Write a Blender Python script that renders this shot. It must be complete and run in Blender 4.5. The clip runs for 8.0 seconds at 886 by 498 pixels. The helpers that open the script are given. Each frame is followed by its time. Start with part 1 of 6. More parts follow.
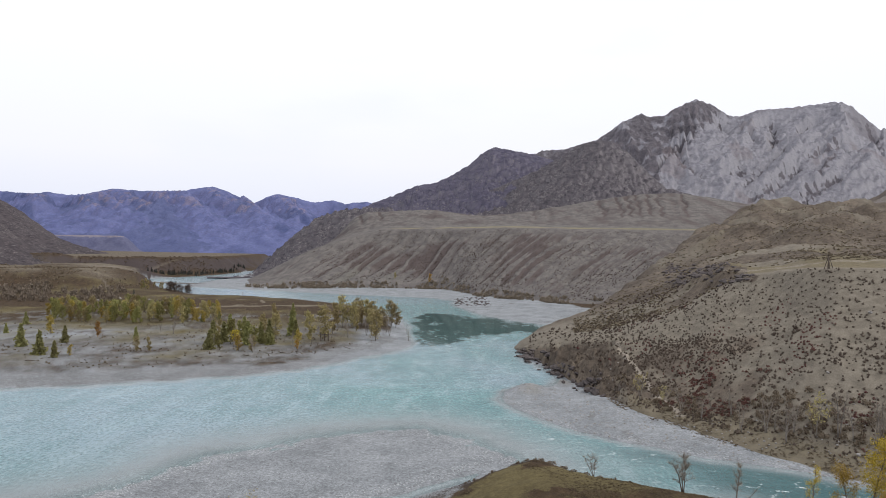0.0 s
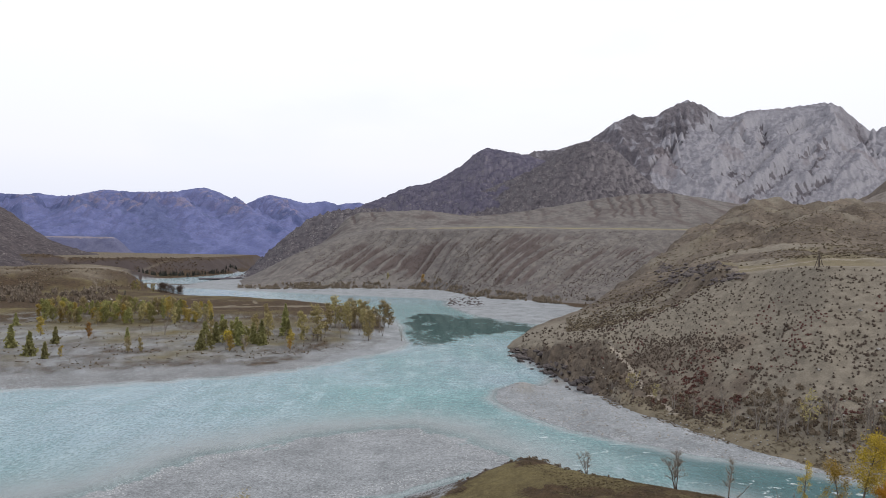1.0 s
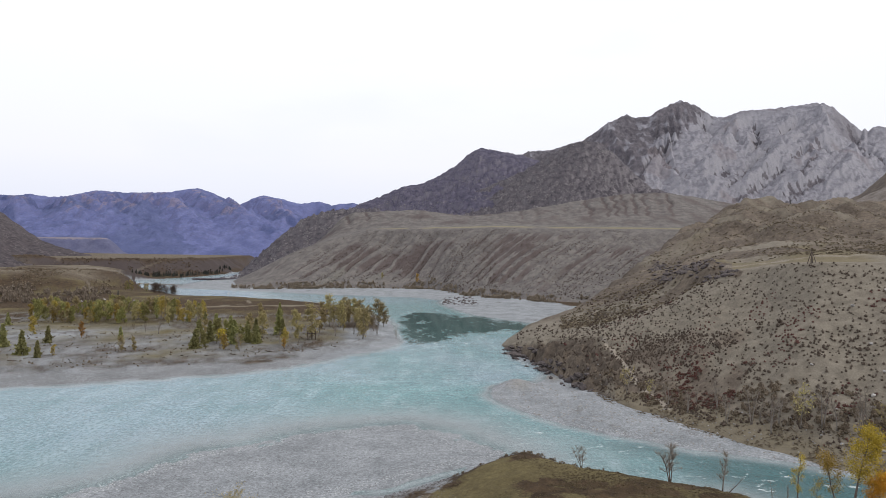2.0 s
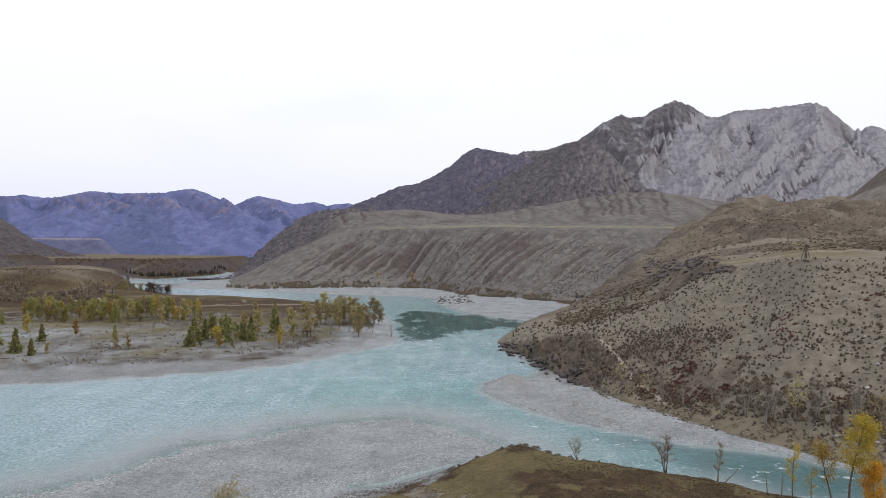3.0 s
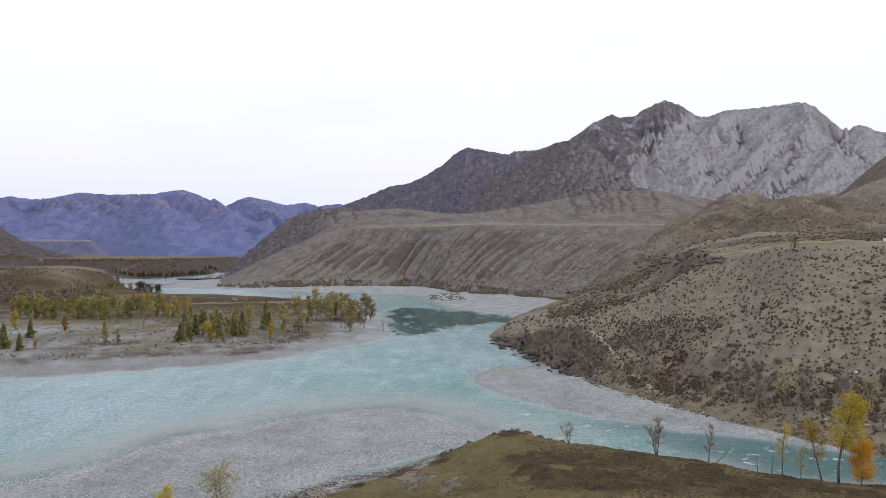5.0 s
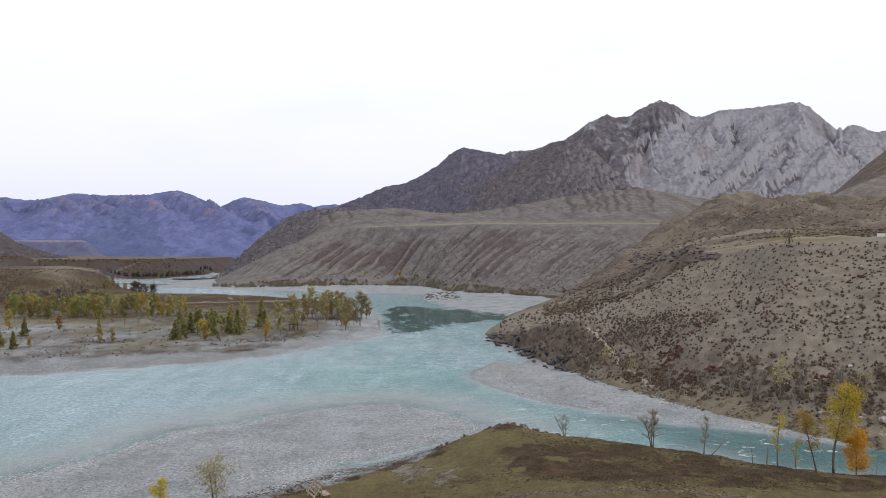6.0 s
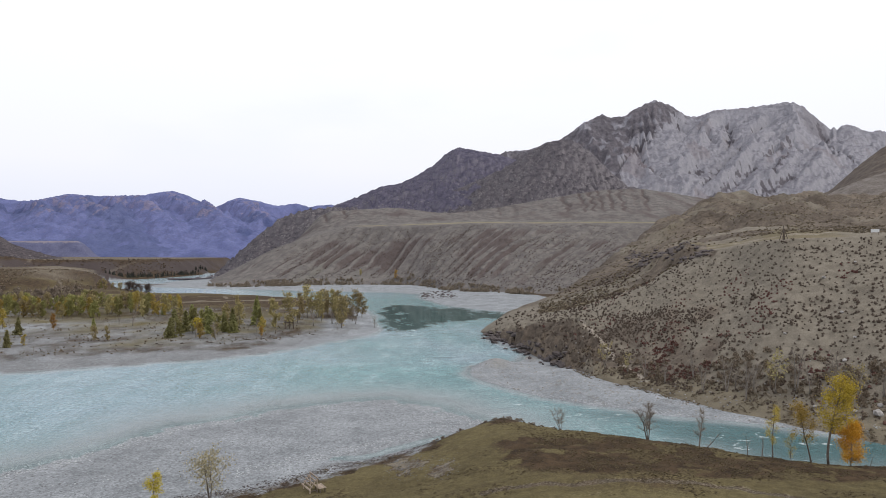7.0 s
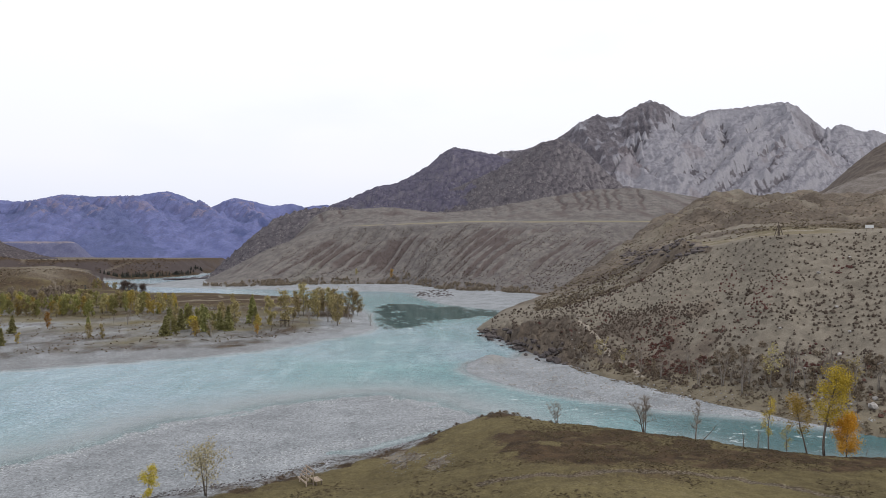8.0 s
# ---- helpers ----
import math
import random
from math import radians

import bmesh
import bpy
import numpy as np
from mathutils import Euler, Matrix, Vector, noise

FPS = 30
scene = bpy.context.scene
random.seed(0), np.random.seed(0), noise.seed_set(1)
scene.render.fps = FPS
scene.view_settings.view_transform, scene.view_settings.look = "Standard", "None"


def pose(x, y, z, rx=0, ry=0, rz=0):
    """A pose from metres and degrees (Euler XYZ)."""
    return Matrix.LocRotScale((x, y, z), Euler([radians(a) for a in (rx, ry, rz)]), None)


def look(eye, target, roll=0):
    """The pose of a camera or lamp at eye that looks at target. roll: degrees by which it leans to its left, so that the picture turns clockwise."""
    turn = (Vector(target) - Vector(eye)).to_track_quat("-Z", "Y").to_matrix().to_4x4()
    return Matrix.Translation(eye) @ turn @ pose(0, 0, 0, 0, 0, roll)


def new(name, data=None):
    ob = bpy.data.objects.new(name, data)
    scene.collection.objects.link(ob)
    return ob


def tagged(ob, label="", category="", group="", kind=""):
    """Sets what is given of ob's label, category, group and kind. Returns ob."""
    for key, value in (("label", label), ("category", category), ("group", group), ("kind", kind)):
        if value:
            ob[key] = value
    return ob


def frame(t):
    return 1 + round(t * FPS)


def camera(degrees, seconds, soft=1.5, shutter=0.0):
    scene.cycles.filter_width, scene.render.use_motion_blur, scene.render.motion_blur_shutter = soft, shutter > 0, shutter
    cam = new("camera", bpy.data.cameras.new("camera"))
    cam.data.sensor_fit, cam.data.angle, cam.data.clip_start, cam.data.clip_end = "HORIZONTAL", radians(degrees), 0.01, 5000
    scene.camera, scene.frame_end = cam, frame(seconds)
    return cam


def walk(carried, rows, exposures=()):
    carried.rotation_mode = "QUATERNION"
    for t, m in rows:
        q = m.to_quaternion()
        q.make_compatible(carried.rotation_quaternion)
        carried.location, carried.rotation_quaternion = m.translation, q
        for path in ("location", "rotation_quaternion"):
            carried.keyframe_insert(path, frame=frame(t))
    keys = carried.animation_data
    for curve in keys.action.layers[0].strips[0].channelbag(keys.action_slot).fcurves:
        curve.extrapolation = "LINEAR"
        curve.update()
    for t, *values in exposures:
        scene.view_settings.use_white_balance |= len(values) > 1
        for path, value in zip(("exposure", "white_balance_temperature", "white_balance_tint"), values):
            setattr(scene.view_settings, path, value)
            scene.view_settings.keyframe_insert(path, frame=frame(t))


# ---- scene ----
cam = camera(68.0, 8.0, 0.85)
PATH = [
    (0, look((0.046, -0.010, 40.855), (-0.055, 99.989, 41.365), 0.801)),
    (0.5, look((0.003, -0.024, 40.765), (0.500, 99.973, 41.340), 0.738)),
    (1, look((-0.033, -0.033, 40.468), (0.984, 99.960, 41.094), 0.675)),
    (1.5, look((-0.058, -0.038, 40.012), (1.413, 99.949, 40.681), 0.611)),
    (3, look((-0.062, -0.027, 38.106), (2.523, 99.937, 38.871), 0.414)),
    (3.5, look((-0.039, -0.013, 37.401), (2.870, 99.941, 38.192), 0.348)),
    (4, look((-0.006, 0.005, 36.701), (3.217, 99.950, 37.518), 0.282)),
    (4.5, look((0.035, 0.029, 36.023), (3.568, 99.963, 36.865), 0.216)),
    (6, look((0.167, 0.137, 34.189), (4.646, 100.032, 35.106), 0.025)),
    (6.5, look((0.198, 0.187, 33.641), (5.001, 100.067, 34.581), -0.034)),
    (7, look((0.211, 0.245, 33.107), (5.343, 100.109, 34.068), -0.091)),
    (7.5, look((0.201, 0.312, 32.571), (5.659, 100.158, 33.548), -0.143)),
    (8, look((0.158, 0.389, 32.008), (5.938, 100.216, 32.995), -0.192)),
]
walk(cam, PATH)

# ---- world, sun ----
world = bpy.data.worlds.new("overcast_sky")
scene.world = world
world.use_nodes = True
wn, wl = world.node_tree.nodes, world.node_tree.links
wn.clear()
w_out = wn.new("ShaderNodeOutputWorld")
w_bg = wn.new("ShaderNodeBackground")
w_tc = wn.new("ShaderNodeTexCoord")
w_sep = wn.new("ShaderNodeSeparateXYZ")
w_ramp = wn.new("ShaderNodeValToRGB")
w_noise = wn.new("ShaderNodeTexNoise")
w_map = wn.new("ShaderNodeMapping")
w_mix = wn.new("ShaderNodeMix")
w_mix.data_type = "RGBA"
w_ramp.color_ramp.elements[0].position = 0.0
w_ramp.color_ramp.elements[0].color = (0.74, 0.79, 0.95, 1)
w_ramp.color_ramp.elements[1].position = 0.30
w_ramp.color_ramp.elements[1].color = (1.02, 1.05, 1.12, 1)
mid = w_ramp.color_ramp.elements.new(0.13)
mid.color = (0.94, 0.95, 1.02, 1)
w_map.inputs["Scale"].default_value = (1.6, 1.6, 5.0)
w_noise.inputs["Scale"].default_value = 1.3
w_noise.inputs["Detail"].default_value = 5.0
w_mix.inputs["B"].default_value = (0.86, 0.90, 1.0, 1)
w_fac = wn.new("ShaderNodeMapRange")
w_fac.inputs["From Min"].default_value = 0.52
w_fac.inputs["From Max"].default_value = 0.75
w_fac.inputs["To Max"].default_value = 0.55
wl.new(w_tc.outputs["Generated"], w_sep.inputs[0])
wl.new(w_sep.outputs["Z"], w_ramp.inputs["Fac"])
wl.new(w_tc.outputs["Generated"], w_map.inputs["Vector"])
wl.new(w_map.outputs[0], w_noise.inputs["Vector"])
wl.new(w_noise.outputs["Fac"], w_fac.inputs["Value"])
wl.new(w_fac.outputs[0], w_mix.inputs["Factor"])
wl.new(w_ramp.outputs["Color"], w_mix.inputs["A"])
wl.new(w_mix.outputs["Result"], w_bg.inputs["Color"])
w_bg.inputs["Strength"].default_value = 1.0
wl.new(w_bg.outputs[0], w_out.inputs["Surface"])

sun = new("sun", bpy.data.lights.new("sun", "SUN"))
sun.data.energy, sun.data.angle, sun.data.color = 1.5, radians(11), (1.0, 0.95, 0.88)
sun.matrix_world = look((800, 250, 800), (0, 400, 0))

# ---- numeric helpers ----
EYE = 40.85


def lattice(ix, iy, seed):
    h = (ix.astype(np.int64) * 374761393 + iy.astype(np.int64) * 668265263 + seed * 974634777) & 0xFFFFFFFF
    h = ((h ^ (h >> 13)) * 1274126177) & 0xFFFFFFFF
    return ((h ^ (h >> 16)) & 0xFFFFFF) * (2 * math.pi / 0x1000000)


def perlin(x, y, seed=0):
    x0, y0 = np.floor(x), np.floor(y)
    fx, fy = x - x0, y - y0
    u, v = fx * fx * fx * (fx * (fx * 6 - 15) + 10), fy * fy * fy * (fy * (fy * 6 - 15) + 10)
    total = 0
    for dx, wx in ((0, 1 - u), (1, u)):
        for dy, wy in ((0, 1 - v), (1, v)):
            g = lattice(x0 + dx, y0 + dy, seed)
            total = total + wx * wy * (np.cos(g) * (fx - dx) + np.sin(g) * (fy - dy))
    return total * 1.5


def fbm(x, y, octaves=4, seed=0, gain=0.5):
    total, amp = 0, 1.0
    for k in range(octaves):
        total = total + amp * perlin(x, y, seed + k)
        x, y, amp = x * 2.03 + 5.1, y * 2.03 - 3.7, amp * gain
    return total


def ridged(x, y, octaves=5, seed=0, gain=0.5):
    """About 0 in the valleys and 1 on the ridges."""
    total, amp, whole = 0, 1.0, 0
    for k in range(octaves):
        n = 1 - np.abs(perlin(x, y, seed + k)) * 1.6
        total, whole = total + amp * n, whole + amp
        x, y, amp = x * 2.05 + 3.3, y * 2.05 + 7.9, amp * gain
    return total / whole


def smooth(v, lo, hi):
    t = np.clip((v - lo) / (hi - lo), 0, 1)
    return t * t * (3 - 2 * t)


def curve(v, knots, soft=0.0):
    """A soft line through (v, value) knots."""
    kx, kz = zip(*knots)
    if not soft:
        return np.interp(v, kx, kz)
    return sum(np.interp(v + o * soft, kx, kz) for o in (-1, -0.5, 0, 0.5, 1)) / 5


def inside(outline, x, y):
    """Metres inside an outline in plan; negative outside it."""
    pts = np.array(outline, float)
    best, odd = np.full(x.shape, 1e18), np.zeros(x.shape, bool)
    for (ax, ay), (bx, by) in zip(pts, np.roll(pts, -1, 0)):
        ex, ey = bx - ax, by - ay
        t = np.clip(((x - ax) * ex + (y - ay) * ey) / (ex * ex + ey * ey), 0, 1)
        best = np.minimum(best, (x - ax - t * ex) ** 2 + (y - ay - t * ey) ** 2)
        crosses = (ay > y) != (by > y)
        if ey:
            odd ^= crosses & (x < ax + (y - ay) / ey * ex)
    return np.where(odd, 1, -1) * np.sqrt(best)


def near_line(line, x, y):
    best = np.full(x.shape, 1e18)
    for (ax, ay), (bx, by) in zip(line, line[1:]):
        ex, ey = bx - ax, by - ay
        t = np.clip(((x - ax) * ex + (y - ay) * ey) / (ex * ex + ey * ey), 0, 1)
        best = np.minimum(best, (x - ax - t * ex) ** 2 + (y - ay - t * ey) ** 2)
    return np.sqrt(best)


# ---- the plan: shores ----
ISLAND = [(-900, -40), (-420, 95), (-250, 150), (-127, 189), (-101, 197), (-73, 210), (-50, 225), (-33, 251), (-18, 273), (-14, 290), (-15, 304),
          (-20, 350), (-27, 395), (-39, 432), (-66, 496), (-95, 520), (-123, 545), (-172, 575), (-217, 582), (-251, 629), (-290, 675), (-352, 746),
          (-395, 844), (-388, 899), (-361, 1031), (-368, 1259), (-385, 1394), (-330, 1500), (-330, 4900), (-4900, 4900), (-4900, -40)]
RIGHT = [(-340, 4900), (-340, 1480), (-346, 1255), (-301, 927), (-289, 725), (-220, 679), (-146, 647), (-81, 612), (-8, 585), (9, 553), (10, 495),
         (30, 424), (48, 387), (65, 370), (76, 384), (55, 336), (42, 301), (32, 269), (33, 251), (39, 231), (39.5, 218), (36, 209), (31.5, 196),
         (26, 201), (20, 193), (18.2, 184), (20, 174), (24, 165), (30, 153), (36, 148), (44, 142), (54, 133), (62, 129.5), (70, 124.5), (80, 116), (105, 102),
         (160, 75), (400, -40), (4900, -40), (4900, 4900)]
NEAR_BANK = [(-900, -300), (-160, 25), (-80, 68), (-37, 89), (-24, 94.5), (-17, 100), (-10, 104.5), (-1, 110.5), (4, 115.5), (10, 121), (15, 124), (18, 123.5), (22, 120.5),
             (28, 115), (36, 110), (48, 106), (52, 98), (60, 95), (70, 93), (90, 85), (140, 60), (400, -80), (400, -4900), (-900, -4900)]
NEAR_BAR = [(-160, 30), (-90, 82), (-62, 105), (-56, 111), (-51, 119), (-45, 130), (-36, 136), (-26, 144), (-15, 149), (-6, 150.5), (3.5, 145), (9, 138),
            (14, 131), (17, 126), (14, 114), (4, 105), (-4, 100), (-13, 94), (-21, 86), (-36, 75), (-86, 43)]
MOUND = [(-362, 655), (-345, 705), (-355, 800), (-440, 880), (-900, 900), (-1300, 650), (-800, 560), (-440, 645)]
BENCH = [(-560, 935), (-470, 1000), (-418, 1110), (-412, 1200), (-440, 1450), (-620, 2300), (-4800, 2300), (-4800, 1000), (-1000, 960)]
TRACK = [(9, 78), (14, 78), (19, 77), (26, 78.6), (33, 78.7), (39.6, 77.4), (43.4, 74.3), (47, 69.6), (60, 56)]
TRACK_LOW = [(-40, 66), (-12, 70), (8, 70), (22, 73), (34, 70), (50, 62)]
ISLAND_TRAIL = [(-190, 395), (-150, 440), (-128, 470), (-138, 500), (-180, 505), (-230, 520)]
SAND_STRIP = [(-180, 400), (-146, 440), (-118, 452), (-95, 452), (-66, 470)]
MOUND_TRACK = [(-304, 596), (-328, 636), (-341, 650), (-352, 672)]
BENCH_TRACKS = [[(-527, 940), (-581, 1066)], [(-441, 995), (-435, 1019), (-425, 1047)]]


def shores(x, y):
    far = 1 + np.hypot(x, y) / 500
    wx, wy = x + 1.6 * far * fbm(x / 14 / far, y / 14 / far, 3, 11), y + 1.6 * far * fbm(x / 14 / far, y / 14 / far, 3, 21)
    return [inside(o, wx, wy) for o in (ISLAND, RIGHT, NEAR_BANK, NEAR_BAR)]


def ground_z(x, y):
    d_isl, d_right, d_near, d_bar = shores(x, y)
    r = np.hypot(x, y)
    lumps = fbm(x / 9, y / 9, 4, 31)
    isl = np.where(d_isl > 0, 0.15 + np.minimum(d_isl * 0.05, 1.7), 0.15 + d_isl * 0.3) + 0.18 * lumps * smooth(d_isl, -3, 12)
    cut = smooth(y - 330 + 40 * fbm(x / 60, y / 60, 2, 35), -20, 20)
    isl = isl + cut * smooth(d_isl, 2, 12) * 0.8
    right = np.where(d_right > 0, 0.1 + np.minimum(d_right * 0.045, 2.6), 0.1 + d_right * 0.26) + 0.15 * lumps * smooth(d_right, -3, 10)
    left_low = smooth(x, -8, 20)
    near = np.where(d_near > 0, 0.12 + 0.33 * left_low + (1.0 + 2.4 * left_low) * (1 - np.exp(-np.maximum(d_near, 0) / (9 - 6.4 * left_low))) + np.minimum(d_near, 90) * 0.062, d_near * 0.10)
    near = near + (0.35 * fbm(x / 16, y / 16, 3, 41) + 0.13 * fbm(x / 3, y / 3, 3, 45) + 0.07 * fbm(x / 0.9, y / 1.3, 2, 46)) * smooth(d_near, 0, 6)
    near = near - 0.12 * (1 - smooth(near_line(TRACK, x, y), 0.5, 1.2)) * (d_near > 0)
    bar = np.where(d_bar > 0, np.minimum(d_bar * 0.03, 0.55), d_bar * 0.042) + 0.07 * lumps * smooth(d_bar, -4, 6) + 0.05 * fbm(x / 2.2, y / 2.2, 2, 47)
    bar = bar - 0.62 * np.exp(-((d_near + 2.2) / 1.5) ** 2) * smooth(x, -17, -7) * (1 - smooth(x, 5, 9)) * (d_near < 0)
    right = right + 2.3 * np.exp(-((x - 26) / 5.5) ** 2 - ((y - 194) / 5.0) ** 2)
    z = np.maximum.reduce([isl, right, near, bar, np.full(x.shape, -2.6) + 0.5 * lumps])
    d = inside(MOUND, x, y) + 14 * fbm(x / 70, y / 70, 4, 51)
    z = z + np.where(d_isl > 0, 1, 0) * 17.5 * smooth(d, -75, 8) * (0.93 + 0.1 * fbm(x / 120, y / 120, 3, 53))
    d = inside(BENCH, x, y) + 16 * fbm(x / 90, y / 90, 4, 55)
    z = z + np.where(d_isl > 0, 1, 0) * 24.5 * smooth(d, -48, 6)
    # low rolling floor far off, always under the hills
    z = z + smooth(r, 1700, 2600) * (5 * smooth(np.abs(x + 0.2 * y), 200, 900)) * smooth(y, 0, 1500)
    return z


# ---- the plan: hills and mountains, as heights over x / y and y ----
HILL_FOOT = [(0.09, 300), (0.105, 285), (0.119, 268), (0.131, 251), (0.176, 227), (0.19, 212), (0.21, 202), (0.245, 186), (0.27, 174), (0.3, 166), (0.335, 160), (0.38, 152), (0.425, 145), (0.47, 139),
             (0.516, 135), (0.607, 125), (0.7, 117), (0.763, 112), (1.0, 97), (1.4, 79)]
HILL_EDGE = [(0.09, 290), (0.13, 275), (0.16, 265), (0.2, 258), (0.245, 248), (0.29, 238), (0.335, 232), (0.373, 229), (0.414, 227), (0.458, 222),
             (0.503, 213), (0.548, 201), (0.594, 189), (0.639, 185), (0.685, 181), (0.763, 174), (1.0, 158), (1.4, 145)]
# the shelf's height
HILL_EDGE_Z = [(0.09, -4), (0.115, 1), (0.13, 3), (0.16, 6.5), (0.2, 9.5), (0.245, 12), (0.29, 15.5), (0.335, 19.5), (0.373, 23.3), (0.414, 29.3), (0.458, 34.2),
               (0.503, 36), (0.548, 37.5), (0.594, 37.9), (0.7, 38.0), (0.763, 38.0), (1.0, 38.6), (1.4, 39)]
HILL_TOP = [(0.09, 300), (0.16, 318), (0.245, 335), (0.29, 380), (0.335, 450), (0.38, 550), (0.425, 680), (0.47, 790), (0.516, 850), (1.4, 850)]
HILL_TOP_Z = [(0.09, -6), (0.13, 2.5), (0.16, 6), (0.2, 10.5), (0.246, 15.3), (0.29, 23), (0.335, 36.5), (0.38, 54), (0.425, 77.6), (0.47, 101),
              (0.516, 110), (0.607, 107), (0.7, 106), (0.763, 115), (1.0, 130), (1.4, 140)]


def hill_z(x, y):
    a = x / y + 0.012 * fbm(x / 40, y / 40, 3, 61)
    foot, edge, top = curve(a, HILL_FOOT, 0.02), curve(a, HILL_EDGE, 0.015), curve(a, HILL_TOP, 0.03)
    z_edge, z_top = curve(a, HILL_EDGE_Z, 0.012), curve(a, HILL_TOP_Z, 0.02)
    s1, s2 = (y - foot) / (edge - foot), np.clip((y - edge) / (top - edge), 0, 1)
    bluff = smooth(0.31 - a, 0.0, 0.06)
    rise = np.clip(s1, 0, 1) ** (1.08 - 0.5 * bluff)
    low = 1.8 - 2.0 * bluff
    z1 = low + np.where(s1 > 0, (z_edge - low) * rise, 45 * np.clip(s1, -1, 0))
    z2 = z_edge + (z_top - z_edge) * (0.42 * s2 + 0.58 * s2 ** 1.5)
    z = np.where(y < edge, z1, z2)
    z = z - np.maximum(y - top, 0) * np.where(a < 0.3, 0.22, 0.1)
    on = smooth(s1, -0.05, 0.35)
    spread = smooth(a, 0.15, 0.4)
    brink = np.exp(-((y - edge) / 22) ** 2)
    z = z + on * spread * ((1 - 0.9 * brink) * 2.2 * fbm(x / 38, y / 55, 4, 63) + (0.5 - 0.3 * brink) * fbm(x / 6, y / 6, 3, 67))
    # a rock step behind the brink
    step = y - edge - 16 - 6 * fbm(x / 16, y / 16, 3, 62)
    z = z + smooth(step, 0, 7) * (1 - smooth(step, 25, 90)) * np.clip(35 - z_edge, 0, 4.5) * smooth(a, 0.33, 0.4) * (1 - smooth(a, 0.45, 0.5)) * (0.8 + 0.5 * fbm(x / 7, y / 7, 3, 64))
    humps = smooth(y, 260, 420) * smooth(a, 0.3, 0.5)
    z = z + humps * (11.0 * fbm(x / 75, y / 60, 5, 69, 0.55) + 1.6 * ridged(x / 16, y / 20, 4, 70))
    # crags over the water at the foot
    crag = smooth(0.32 - a, 0.0, 0.06) * smooth(a, 0.1, 0.13) * (1 - smooth(s1, 0.3, 1.0))
    z = z + crag * smooth(s1, 0.0, 0.12) * (9.0 * ridged(x / 6 + 0.6 * fbm(x / 9, y / 9, 2, 72), y / 10, 5, 71, 0.6) - 5.0)
    return z


TERR_FOOT = [(-0.5, 800), (-0.4, 770), (-0.27, 690), (0.0, 685), (0.05, 600), (0.1, 560), (0.16, 519), (0.3, 480), (0.6, 480)]
TERR_EDGE = [(-0.5, 900), (-0.3, 790), (-0.2, 810), (-0.14, 840), (-0.1, 850), (0.0, 800), (0.1, 770), (0.2, 740), (0.3, 720), (0.6, 720)]
TERR_EDGE_Z = [(-0.5, -40), (-0.33, -12), (-0.3, 2), (-0.27, 13), (-0.235, 28), (-0.2, 43), (-0.14, 59), (-0.09, 69), (0.0, 69), (0.1, 70.5), (0.2, 68.5), (0.36, 68), (0.6, 68)]
TERR_TOP_SLOPE = [(-0.5, -0.1), (-0.3, -0.06), (-0.27, -0.042), (-0.235, -0.022), (-0.2, -0.004), (-0.165, 0.018), (-0.145, 0.043), (-0.126, 0.059), (-0.02, 0.065), (0.055, 0.056), (0.1, 0.06), (0.141, 0.0664), (0.227, 0.0815),
                  (0.278, 0.0908), (0.32, 0.094), (0.356, 0.0953), (0.407, 0.089), (0.442, 0.083), (0.6, 0.06)]


def furrows(x, y):
    lean = (x / y) * 760 - 0.62 * (y - 760)
    return ridged(lean / 19 + 0.25 * fbm(x / 60, y / 60, 3, 73), (y + 0.4 * x) / 330, 3, 75)


RILLS = [(-0.124, 0.8), (-0.096, 0.9), (-0.02, 0.4), (0.06, 0.4), (0.105, 0.6), (0.135, 0.7), (0.157, 0.6), (0.205, 0.5), (0.237, 1.0), (0.263, 0.9), (0.278, 1.0), (0.292, 0.9),
         (0.309, 1.0), (0.325, 0.9), (0.345, 0.6), (0.363, 0.9)]


def rill_lines(x, y):
    """One down the middle of each gully of the upper slope, nought between them."""
    a = x / y + 0.00006 * (y - 950) + 0.006 * fbm(x / 40, y / 40, 3, 77)
    return np.maximum.reduce([d * np.exp(-((a - c) / 0.0038) ** 2) for c, d in RILLS])


